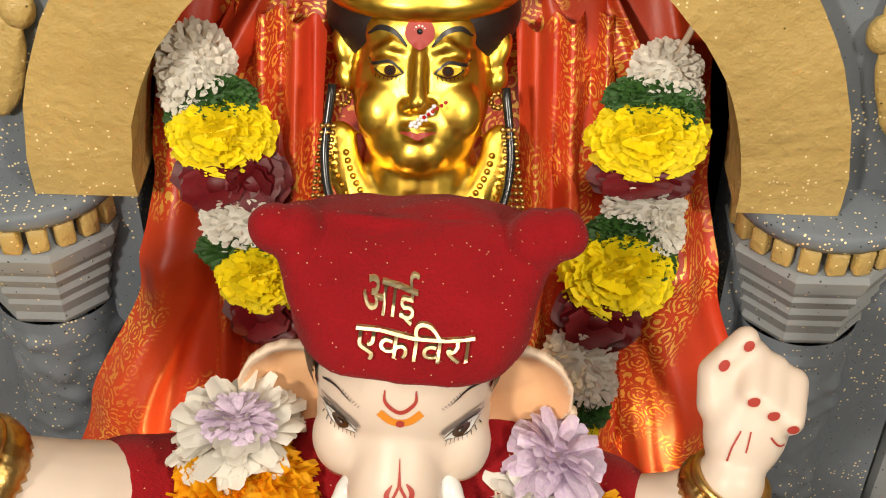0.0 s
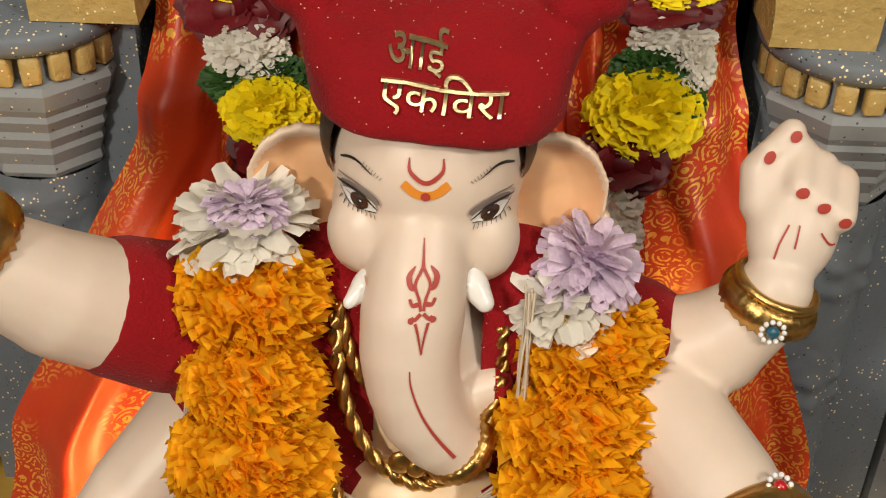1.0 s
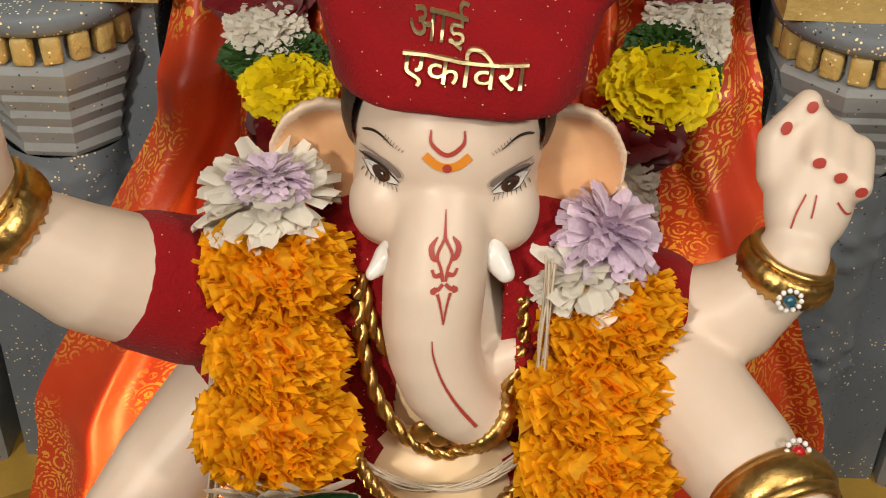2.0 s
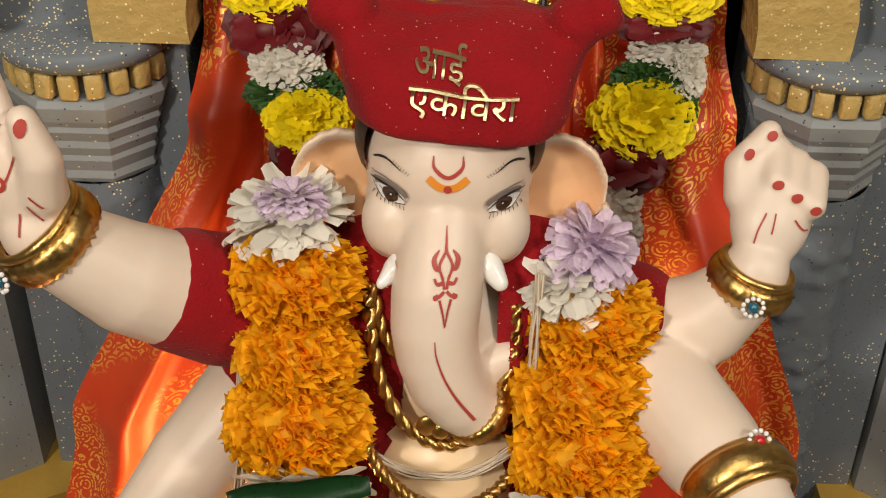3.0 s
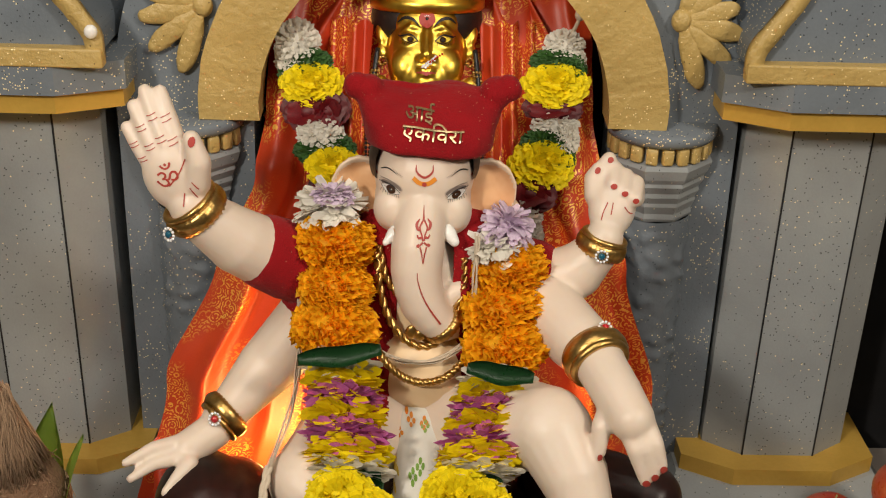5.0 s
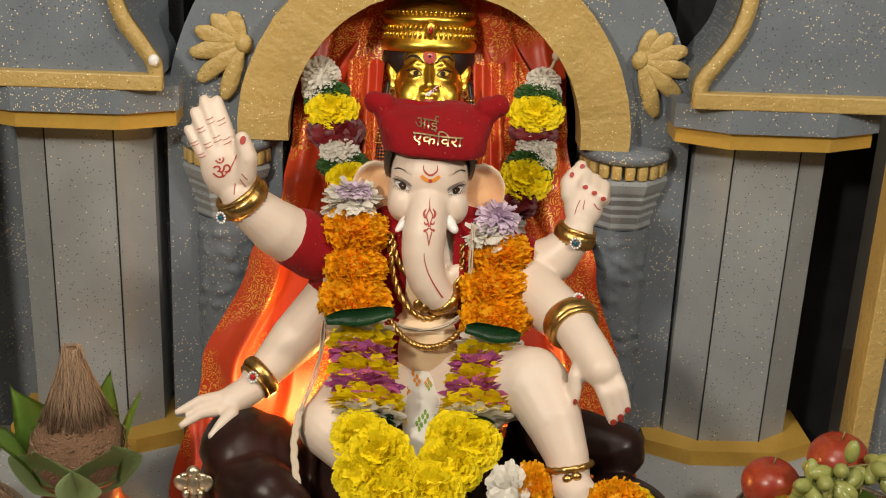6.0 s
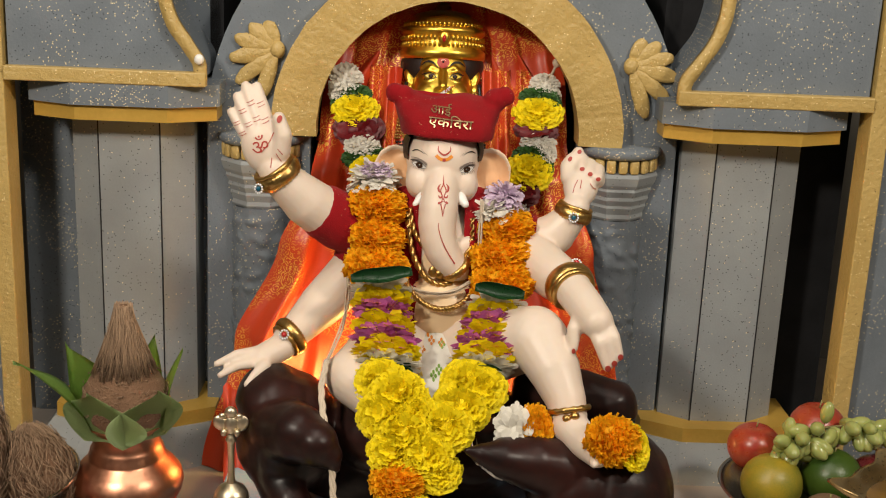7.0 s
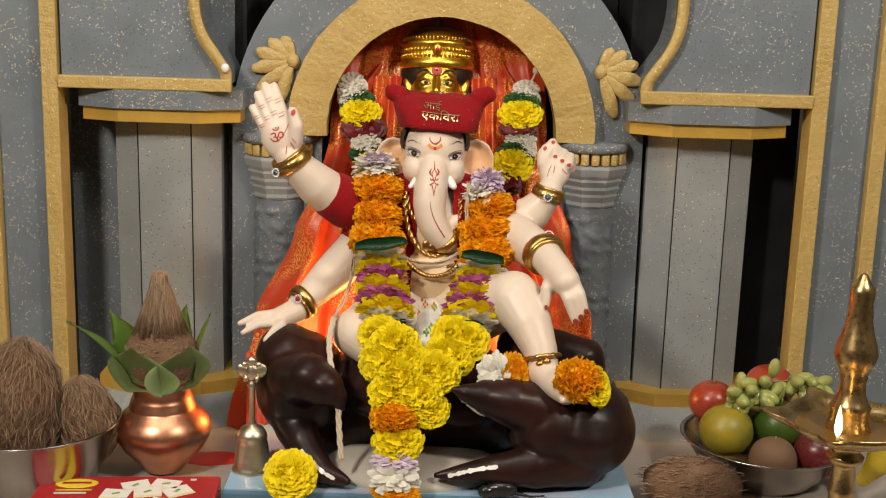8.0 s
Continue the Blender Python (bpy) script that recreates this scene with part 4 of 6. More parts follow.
    for line in (((-0.214, 0.526), (-0.221, 0.512), (-0.230, 0.500)), ((-0.211, 0.500), (-0.205, 0.490)), ((-0.2165, 0.494), (-0.2175, 0.482)), ((-0.209, 0.506), (-0.203, 0.499))):
        stroke(R, tree, list(line), 0.0011, 0.3)
    for (ax, az), (bx, bz) in (((-0.250, 0.516), (-0.271, 0.545)), ((-0.243, 0.526), (-0.264, 0.564)), ((-0.233, 0.532), (-0.254, 0.577)), ((-0.223, 0.530), (-0.240, 0.577))):
        for u in (0.15, 0.24, 0.55, 0.64):
            x, z = ax + (bx - ax) * u, az + (bz - az) * u
            stroke(R, tree, [(x - 0.004, z - 0.0022), (x, z - 0.0008), (x + 0.004, z + 0.0016)], 0.0007, 0.3, 0.0007, 3)
    # palm of the closed hand, nails
    for line in (((0.178, 0.466), (0.174, 0.458), (0.172, 0.450)), ((0.183, 0.466), (0.181, 0.456)), ((0.194, 0.462), (0.199, 0.456), (0.203, 0.454))):
        stroke(R, tree, list(line), 0.0009, 0.3)
    for x, z, a, b, tn in ((0.182, 0.4975, 0.0030, 0.0026, 0.5), (0.1695, 0.4885, 0.0024, 0.0034, -0.5), (0.184, 0.4790, 0.0032, 0.0026, 0.2), (0.1945, 0.4735, 0.0032, 0.0026, 0.2), (0.205, 0.4680, 0.0030, 0.0026, 0.2),
                           (0.163, 0.290, 0.0022, 0.0040, 0), (0.2035, 0.2765, 0.0034, 0.0042, 0.3), (0.2105, 0.283, 0.0034, 0.0042, 0.3), (0.2175, 0.291, 0.0032, 0.0042, 0.3),
                           (-0.2075, 0.543, 0.0030, 0.0046, -0.2), (-0.2440, 0.2275, 0.0042, 0.0036, 0)):
        spot(R, tree, x, z, a, b, 0.2, 0.0008, 12, tn)
    for mn, b in marks.items():
        pieces.append((b, mn))
    # gold jewellery
    G = bmesh.new()
    bangle(G, (-0.2105, 0.485, 0.470), (-0.52, -0.2, 0.80), 0.0260, 0.0048, 1.9)
    bangle(G, (-0.2165, 0.484, 0.479), (-0.52, -0.2, 0.80), 0.0255, 0.0032, 1.0, 60)
    bangle(G, (0.1745, 0.527, 0.422), (0.30, 0.05, 0.95), 0.0215, 0.0042, 1.9)
    bangle(G, (0.1775, 0.528, 0.431), (0.30, 0.05, 0.95), 0.0208, 0.0028, 1.0, 60)
    bangle(G, (0.164, 0.438, 0.349), (0.36, -0.90, -0.25), 0.0280, 0.0042, 2.2, 0)
    bangle(G, (0.167, 0.429, 0.347), (0.36, -0.90, -0.25), 0.0265, 0.0034, 1.2, 0)
    bangle(G, (0.161, 0.446, 0.350), (0.36, -0.90, -0.25), 0.0275, 0.0030, 1.2, 0)
    bangle(G, (-0.1905, 0.462, 0.261), (-0.70, -0.55, -0.45), 0.0225, 0.0040, 1.8, 30)
    bangle(G, (-0.1965, 0.456, 0.256), (-0.70, -0.55, -0.45), 0.0215, 0.0028, 1.0, 50)
    bangle(G, (0.1585, 0.338, 0.222), (0.16, -0.38, -0.90), 0.0255, 0.0030, 1.2, 14)
    ball(G, (0.163, 0.310, 0.226), (0.006, 0.005, 0.005), 10)
    ball(G, (0.154, 0.311, 0.222), (0.006, 0.005, 0.005), 10)
    bangle(G, (0.0205, 0.4870, 0.3530), (0.62, 0.20, -0.76), 0.0185, 0.0034, 1.6, 24)
    chain(G, [(-0.042, 0.510, 0.425), (-0.034, 0.500, 0.395), (-0.020, 0.495, 0.377), (-0.006, 0.493, 0.368), (0.010, 0.492, 0.366), (0.028, 0.497, 0.371), (0.040, 0.502, 0.388), (0.040, 0.508, 0.415)], 0.0024, 0.9)
    chain(G, [(-0.044, 0.508, 0.420), (-0.041, 0.497, 0.390), (-0.033, 0.488, 0.362), (-0.018, 0.482, 0.340), (0.002, 0.479, 0.332), (0.020, 0.482, 0.340), (0.032, 0.488, 0.362), (0.040, 0.497, 0.392)], 0.0026, 0.8)
    ball(G, (-0.009, 0.476, 0.350), (0.0065, 0.003, 0.0075), 12)
    ball(G, (-0.001, 0.475, 0.347), (0.0055, 0.003, 0.0060), 12)
    chain(G, [(-0.050, 0.478, 0.352), (-0.038, 0.466, 0.328), (-0.018, 0.456, 0.312), (0.004, 0.453, 0.307), (0.026, 0.456, 0.313), (0.044, 0.466, 0.330), (0.054, 0.478, 0.352)], 0.0026, 1.3, 12)
    pieces.append((G, "gold_orn"))
    gem(pieces, (-0.2325, 0.462, 0.455), (-0.5, -0.8, 0.1), 0.0058, "gem_blue")
    gem(pieces, (0.1720, 0.502, 0.422), (0, -1, 0.1), 0.0058, "gem_blue")
    gem(pieces, (0.171, 0.440, 0.379), (0.2, -0.6, 0.8), 0.0058, "gem_red")
    gem(pieces, (-0.197, 0.438, 0.271), (-0.3, -0.8, 0.5), 0.0058, "gem_red")
    for c in ((0.035, 0.487, 0.340), (0.040, 0.490, 0.345), (0.037, 0.488, 0.352), (0.043, 0.492, 0.351), (0.033, 0.487, 0.346)):
        pieces.append((ball(bmesh.new(), c, 0.0024, 8), "gem_white"))
    ob = new("statue", joined("statue", pieces))
    tagged(ob, "painted seated elephant-headed statue with four arms and a red velvet jacket", "statue")
    return tree


elephant_statue()


# ---- dark seat and painted base slab ----
def seat():
    bm = bmesh.new()
    ball(bm, (-0.005, 0.465, 0.110), (0.22, 0.11, 0.085), 30)
    # one claw: broad back, hooked upper finger, long lower finger
    ball(bm, (-0.188, 0.410, 0.150), (0.068, 0.085, 0.078), 28)
    ball(bm, (-0.208, 0.410, 0.196), (0.046, 0.060, 0.042), 24)
    limb(bm, [(-0.190, 0.360, 0.174, 0.042), (-0.166, 0.325, 0.186, 0.036), (-0.145, 0.302, 0.184, 0.027), (-0.128, 0.296, 0.172, 0.016), (-0.120, 0.293, 0.156, 0.006)], 20)
    limb(bm, [(-0.205, 0.385, 0.135, 0.040), (-0.190, 0.350, 0.105, 0.030), (-0.166, 0.312, 0.082, 0.023), (-0.142, 0.280, 0.066, 0.016), (-0.108, 0.268, 0.058, 0.006)], 18)
    # the other claw: smooth shell with two fingers that reach inwards
    ball(bm, (0.222, 0.345, 0.120), (0.076, 0.088, 0.072), 32)
    ball(bm, (0.175, 0.335, 0.128), (0.066, 0.074, 0.062), 28)
    limb(bm, [(0.165, 0.315, 0.150, 0.044), (0.118, 0.300, 0.168, 0.034), (0.080, 0.288, 0.178, 0.025), (0.052, 0.278, 0.187, 0.014), (0.034, 0.272, 0.194, 0.005)], 20)
    limb(bm, [(0.215, 0.310, 0.085, 0.042), (0.150, 0.285, 0.080, 0.030), (0.100, 0.276, 0.078, 0.022), (0.055, 0.272, 0.074, 0.013), (0.014, 0.270, 0.070, 0.005)], 18)
    ball(bm, (0.04, 0.400, 0.135), (0.08, 0.06, 0.05), 20)
    ball(bm, (-0.06, 0.420, 0.160), (0.08, 0.09, 0.06), 20)
    limb(bm, [(0.14, 0.46, 0.20, 0.04), (0.23, 0.43, 0.19, 0.034)], 14)
    me = fused(bm, 0.0035, 5)
    b2 = bmesh.new()
    b2.from_mesh(me)
    bpy.data.meshes.remove(me)
    for v in b2.verts:
        fold = noise.noise(Vector((v.co.x * 17, v.co.y * 17, v.co.z * 24)))
        v.co += v.normal * (0.0010 * (1 - abs(fold) * 3.2)) + 0.0007 * Vector(noise.noise_vector(v.co * 40))
        v.co.z = max(v.co.z, 0.0455)
    tree = BVHTree.FromBMesh(b2)
    t = thing("rock_seat", "glossy dark brown rock-like seat with rounded lobes", "seat", (0, 0.4, 0.045))
    part("rock", b2, "rock_brown", t)
    for line in ([(-0.176, 0.092), (-0.162, 0.084), (-0.146, 0.074), (-0.126, 0.063)], [(0.042, 0.181), (0.056, 0.172), (0.072, 0.160), (0.090, 0.146)], [(0.030, 0.0725), (0.052, 0.079), (0.075, 0.085), (0.098, 0.090)]):
        wh = bmesh.new()
        stroke(wh, tree, line, lambda u: 0.0045 + 0.0022 * math.sin(u * 46) * math.sin(u * 17 + 1), 0.1, 0.0008)
        part("painted_edge", wh, "white_gloss", t, "chipped white painted edge")
    s = thing("base_slab", "flat pale blue painted slab under the statue", "base", (0, 0.4, 0))
    part("slab", box(bmesh.new(), -0.282, 0.292, 0.262, 0.58, 0.0, 0.042, 0.004), "slab_side", s, smooth=False)
    part("top_paint", box(bmesh.new(), -0.279, 0.289, 0.265, 0.577, 0.042, 0.0445), "slab_blue", s, "pale blue painted top", smooth=False)
    bm = ball(bmesh.new(), (-0.02, 0.355, 0.046), (0.13, 0.090, 0.030), 24)
    part("pale_mound", bm, "pale_stone", s, "pale grey painted mound")
    bm = bmesh.new()
    ball(bm, (0.105, 0.262, 0.056), (0.022, 0.012, 0.012), 14)
    ball(bm, (0.083, 0.258, 0.053), (0.012, 0.009, 0.009), 12)
    limb(bm, [(0.125, 0.260, 0.050, 0.003), (0.145, 0.256, 0.048, 0.002), (0.165, 0.262, 0.047, 0.0015)], 8)
    single("lump_figurine", bmesh_from(fused(bm, 0.0016, 2)), "black_bead", "small glossy black lump on the blue slab", "figurine")


seat()


# ---- red cap with gold lettering ----
def cap():
    bm = bmesh.new()
    nu, nv, rings = 72, 22, []
    for j in range(nv + 1):
        v = j / nv
        hw = 0.0600 + 0.011 * v + 0.009 * v ** 4
        hd = 0.063 * (1 - v ** 2) ** 0.75 + 0.003
        ring = []
        for i in range(nu):
            a = 2 * math.pi * i / nu
            ca, sa = math.cos(a), math.sin(a)
            x = hw * math.copysign(abs(ca) ** 0.60, ca)
            y = 0.573 + hd * math.copysign(abs(sa) ** 0.8, sa) + 0.003 * v
            top = 0.565 + 0.006 * abs(x / 0.08) ** 3 + 0.0025 * math.sin(x * 95)
            low = 0.519 - 0.0030 * (x / 0.06) ** 2 - 0.060 * x * (1 if sa < 0 else 0.5)
            z = low + (top - low) * v
            p = Vector((x + 0.004, y, z))
            pull = max(0, abs(x) / 0.075 - 0.45) * v
            p.y += 0.0035 * pull * math.sin(z * 420 + x * 160)
            p += 0.0018 * Vector(noise.noise_vector(p * 42)) + 0.0008 * Vector(noise.noise_vector(p * 130))
            ring.append(bm.verts.new(p))
        rings.append(ring)
    for a, b in zip(rings, rings[1:]):
        for i in range(nu):
            bm.faces.new((a[i], a[(i + 1) % nu], b[(i + 1) % nu], b[i]))
    bm.faces.new(rings[-1])
    bm.faces.new(rings[0][::-1])
    for s in (-1, 1):
        b2 = ball(bmesh.new(), (0.006 + s * 0.0725, 0.566, 0.5675), (0.0118, 0.012, 0.0115), 18)
        ball(b2, (0.006 + s * 0.060, 0.568, 0.5615), (0.0150, 0.016, 0.0150), 18)
        roughen(b2, 0.0012, 60)
        me = mesh_of(b2)
        bm.from_mesh(me)
        bpy.data.meshes.remove(me)
    bm = bmesh_from(fused(bm, 0.0022, 5))
    for v in bm.verts:
        v.co += v.normal * 0.0012 + 0.0010 * Vector(noise.noise_vector(v.co * 55))
    tree = BVHTree.FromBMesh(bm)
    t = thing("cap", "soft red velvet cap with two pointed corners on the statue's head", "cap", (0.004, 0.56, 0.513))
    part("crown", bm, "red_velvet", t)

    def word(text, size, cx, cz, turn):
        cu = bpy.data.curves.new("word", "FONT")
        cu.body, cu.size, cu.align_x, cu.extrude = text, size, "CENTER", 0.0009
        tmp = new("tmp", cu)
        bpy.context.view_layer.update()
        me = bpy.data.meshes.new_from_object(tmp.evaluated_get(bpy.context.evaluated_depsgraph_get()))
        bpy.data.objects.remove(tmp)
        b = bmesh.new()
        b.from_mesh(me)
        bpy.data.meshes.remove(me)
        rot = Matrix.Rotation(math.radians(turn), 2)
        for v in b.verts:
            q = rot @ Vector((v.co.x, v.co.y))
            p = onto(tree, cx + q.x, cz + 0.72 * q.y, 0.3, 0.0)
            if p is not None:
                v.co = Vector((p.x, p.y - 0.0018 - v.co.z, p.z))
        part("lettering", b, "gold_foil", t, "gold foil lettering")
    word("आई", 0.0178, -0.0065, 0.5475, -5)
    word("एकिवरा", 0.0205, 0.0060, 0.5335, -6)


cap()


# ---- golden mask statue in the niche ----
def goddess():
    tilt = Matrix.Rotation(math.radians(-33), 4, "X")
    M = Matrix.Translation((0, 0.728, 0.588)) @ tilt     # x right, -y out of the face, z up along it
    L = lambda x, w, n=0.0: M @ Vector((x, -n, 1.12 * w if w < 0 else w))
    pieces = []
    bm = bmesh.new()

    def lump(x, w, n, r, seg=18):
        ball(bm, L(x, w, n), r, seg, tilt)
    lump(0, -0.026, -0.034, (0.043, 0.036, 0.060), 32)
    lump(0, -0.048, -0.030, (0.036, 0.034, 0.038), 28)
    lump(0, -0.062, -0.009, (0.019, 0.014, 0.016))
    lump(0, 0.004, -0.020, (0.036, 0.022, 0.026), 24)
    for s in (-1, 1):
        lump(s * 0.020, -0.040, -0.013, (0.019, 0.014, 0.021))
        lump(s * 0.0175, -0.0175, -0.004, (0.0120, 0.0065, 0.0075))
        limb(bm, [(*L(s * 0.006, -0.010, -0.002), 0.0035), (*L(s * 0.016, -0.0055, -0.001), 0.0036), (*L(s * 0.027, -0.0105, -0.008), 0.003)], 10)
        lump(s * 0.0062, -0.0385, 0.003, (0.0048, 0.0055, 0.0042), 12)
    limb(bm, [(*L(0, -0.010, 0.000), 0.0042), (*L(0, -0.024, 0.005), 0.0044), (*L(0, -0.036, 0.0085), 0.0062)], 12)
    lump(0, -0.0495, 0.0035, (0.0105, 0.0050, 0.0026), 14)
    lump(0, -0.0545, 0.0030, (0.0085, 0.0055, 0.0030), 14)
    # neck and the broad raised collar of the mask
    limb(bm, [(*L(0, -0.07, -0.045), 0.036), (*L(0, -0.105, -0.055), 0.042)], 20)
    for k in range(25):
        a = math.radians(-8 - 164 * k / 24)
        lump(0.051 * math.cos(a), -0.050 + 0.054 * math.sin(a), -0.014 - 0.016 * abs(math.cos(a)), (0.0125, 0.006, 0.0125), 12)
    for s in (-1, 1):
        for ww, rr in ((-0.006, (0.0085, 0.007, 0.0150)), (-0.022, (0.0065, 0.007, 0.010))):
            ball(bm, L(s * 0.0475, ww, -0.036), rr, 16, tilt @ Matrix.Rotation(math.radians(s * 16), 4, "Y") @ Matrix.Rotation(math.radians(-s * 35), 4, "Z"))
    face = fused(bm, 0.0016, 9)
    fb = bmesh.new()
    fb.from_mesh(face)
    tree = BVHTree.FromBMesh(fb)
    fb.free()
    pieces.append((face, "gold_metal"))
    # embossed scrolls on the collar
    bm = bmesh.new()
    for k in range(30):
        a = math.radians(-14 - 152 * k / 29)
        for rad, r in ((0.0465, 0.0022), (0.0565, 0.0018)):
            p = L(rad * math.cos(a + (0.05 if rad > 0.05 else 0)), -0.052 + (rad + 0.004) * math.sin(a), 0.1)
            hit = tree.ray_cast(p, M.to_3x3() @ Vector((0, 1, 0)))[0]
            if hit:
                ball(bm, hit, r, 8)
    for x, w, r in ((0, -0.101, 0.0042), (-0.006, -0.098, 0.003), (0.006, -0.098, 0.003), (0, -0.108, 0.003), (-0.004, -0.112, 0.002), (0.004, -0.112, 0.002)):
        hit = tree.ray_cast(L(x, w, 0.1), M.to_3x3() @ Vector((0, 1, 0)))[0]
        if hit:
            ball(bm, hit, r, 8)
    pieces.append((bm, "gold_metal"))
    # hair
    bm = ball(bmesh.new(), (0, 0.782, 0.576), (0.062, 0.052, 0.044), 28)
    pieces.append((bm, "brown_hair"))
    # tiered crown
    bm = lathe(bmesh.new(), [(0.060, -0.008), (0.064, -0.004), (0.064, 0.004), (0.060, 0.008), (0.0595, 0.028), (0.062, 0.030), (0.062, 0.036), (0.058, 0.039),
                             (0.055, 0.046), (0.049, 0.054), (0.038, 0.060), (0.024, 0.064), (0.013, 0.066), (0.011, 0.072), (0.007, 0.077), (0.0, 0.079)], (0, 0.790, 0.592), 56,
               tilt=Matrix.Rotation(math.radians(-10), 4, "X"))
    T = Matrix.Translation((0, 0.790, 0.592)) @ Matrix.Rotation(math.radians(-10), 4, "X")
    for k in range(56):
        a = 2 * math.pi * k / 56
        for r, h, q in ((0.0605, 0.013, 0.0028), (0.0605, 0.022, 0.0024), (0.0575, 0.042, 0.0022)):
            ball(bm, T @ Vector((r * math.cos(a), r * math.sin(a), h)), (q, q, q * 1.6), 6)
    ball(bm, T @ Vector((0, -0.063, 0.020)), (0.008, 0.004, 0.011), 14)
    pieces.append((bm, "gold_metal"))
    pieces.append((ball(bmesh.new(), T @ Vector((0, -0.067, 0.020)), (0.003, 0.003, 0.005), 10), "gem_red"))
    # painted eyes, brows, forehead spot, lips
    bl, wh, ir, rd = (bmesh.new() for _ in range(4))
    X = lambda x, w: (x, L(x, w).z)

    def st(b, pts, width, lift=0.0007):
        stroke(b, tree, [X(*p) for p in pts], width, 0.55, lift)
    for s in (-1, 1):
        st(bl, [(s * 0.0075, -0.0065), (s * 0.015, 0.0005), (s * 0.024, 0.0008), (s * 0.031, -0.0055)], lambda u: 0.0008 + 0.0024 * math.sin(math.pi * u) * (1.15 - 0.5 * u))
        st(bl, [(s * 0.009, -0.0205), (s * 0.0165, -0.0145), (s * 0.024, -0.0155), (s * 0.030, -0.0185)], 0.0011, 0.0012)
        st(bl, [(s * 0.009, -0.0205), (s * 0.0175, -0.0225), (s * 0.026, -0.0185)], 0.0007, 0.0012)
        cx, cz = X(s * 0.0172, -0.0186)
        spot(wh, tree, cx, cz, 0.0078, 0.0024, 0.55, 0.0007, 18)
        spot(ir, tree, cx, cz, 0.0034, 0.0028, 0.55, 0.0010, 14)
        spot(bl, tree, cx, cz, 0.0017, 0.0017, 0.55, 0.0014, 12)
        for k in range(7):
            u = 0.011 + 0.0024 * k
            st(bl, [(s * u, -0.0220), (s * (u + 0.0005), -0.0250)], 0.0004)
    cx, cz = X(0, 0.001)
    spot(rd, tree, cx, cz, 0.0088, 0.0078, 0.55, 0.0012, 24)
    st(rd, [(-0.0105, -0.0510), (-0.004, -0.0490), (0, -0.0500), (0.004, -0.0490), (0.0105, -0.0510)], lambda u: 0.0006 + 0.0024 * math.sin(math.pi * u), 0.0008)
    for b, mn in ((bl, "black_paint"), (wh, "box_yellow"), (ir, "iris_brown"), (rd, "red_mark")):
        pieces.append((b, mn))
    hit = tree.ray_cast(L(0, 0.001, 0.1), M.to_3x3() @ Vector((0, 1, 0)))[0]
    gem(pieces, hit, (0, -0.9, 0.4), 0.0034, "black_bead")
    # pearl nose ring
    bm = bmesh.new()
    rnd = random.Random(3)
    for k in range(24):
        u = k / 23
        ball(bm, L(-0.004 + 0.014 * u, -0.0475 + 0.009 * u * u + rnd.uniform(-0.0022, 0.0022), 0.011), 0.0013, 8)
    pieces.append((bm, "gem_white"))
    bm = bmesh.new()
    for k in range(6):
        ball(bm, L(0.004 + 0.0025 * k, -0.044 + 0.0016 * k, 0.012), 0.0013, 8)
    pieces.append((bm, "gem_red"))
    # ear studs and drops
    bm = bmesh.new()
    for s in (-1, 1):
        for k in range(9):
            a = 2 * math.pi * k / 9
            ball(bm, L(s * 0.0475 + 0.004 * math.cos(a), -0.034 + 0.004 * math.sin(a), -0.026), 0.0018, 8)
        for k in range(14):
            for j in (-1, 0, 1):
                ball(bm, (s * (0.054 + 0.0016 * k * 0.4) + 0.0034 * j, 0.700 - 0.0014 * k, 0.540 - 0.0042 * k), 0.0019, 6)
    pieces.append((bm, "gold_orn"))
    bm = bmesh.new()
    for s in (-1, 1):
        tube(bm, smooth_line([(s * 0.052, 0.715, 0.560), (s * 0.056, 0.690, 0.520), (s * 0.046, 0.668, 0.492), (s * 0.020, 0.655, 0.474), (0, 0.652, 0.470)], 8), 0.0028, 8)
        for k in range(8):
            for j in (-1, 0, 1):
                ball(bm, (s * 0.0585 + 0.004 * j, 0.679 - 0.0016 * k, 0.480 - 0.0042 * k), 0.0021, 6)
    pieces.append((bm, "black_bead"))
    bm = bmesh.new()
    for r in range(3):
        for k in range(23):
            a = math.radians(-10 - 160 * k / 22)
            ball(bm, (0.056 * math.cos(a) * (1 - 0.04 * r), 0.672 - 0.010 * r - 0.012 * math.sin(-a), 0.500 + (0.034 + 0.008 * r) * math.sin(a)), 0.0024, 6)
    pieces.append((bm, "gold_orn"))
    ob = new("mask_statue", joined("mask_statue", pieces))
    tagged(ob, "polished golden mask statue with tiered crown and pearl nose ring", "statue")


goddess()


# ---- silk cloth round the golden statue ----
def at_height(table, z):
    for (z0, a), (z1, b) in zip(table, table[1:]):
        if z >= z1:
            u = (z0 - z) / (z0 - z1)
            u = u * u * (3 - 2 * u)
            return a + (b - a) * u
    return table[-1][1]


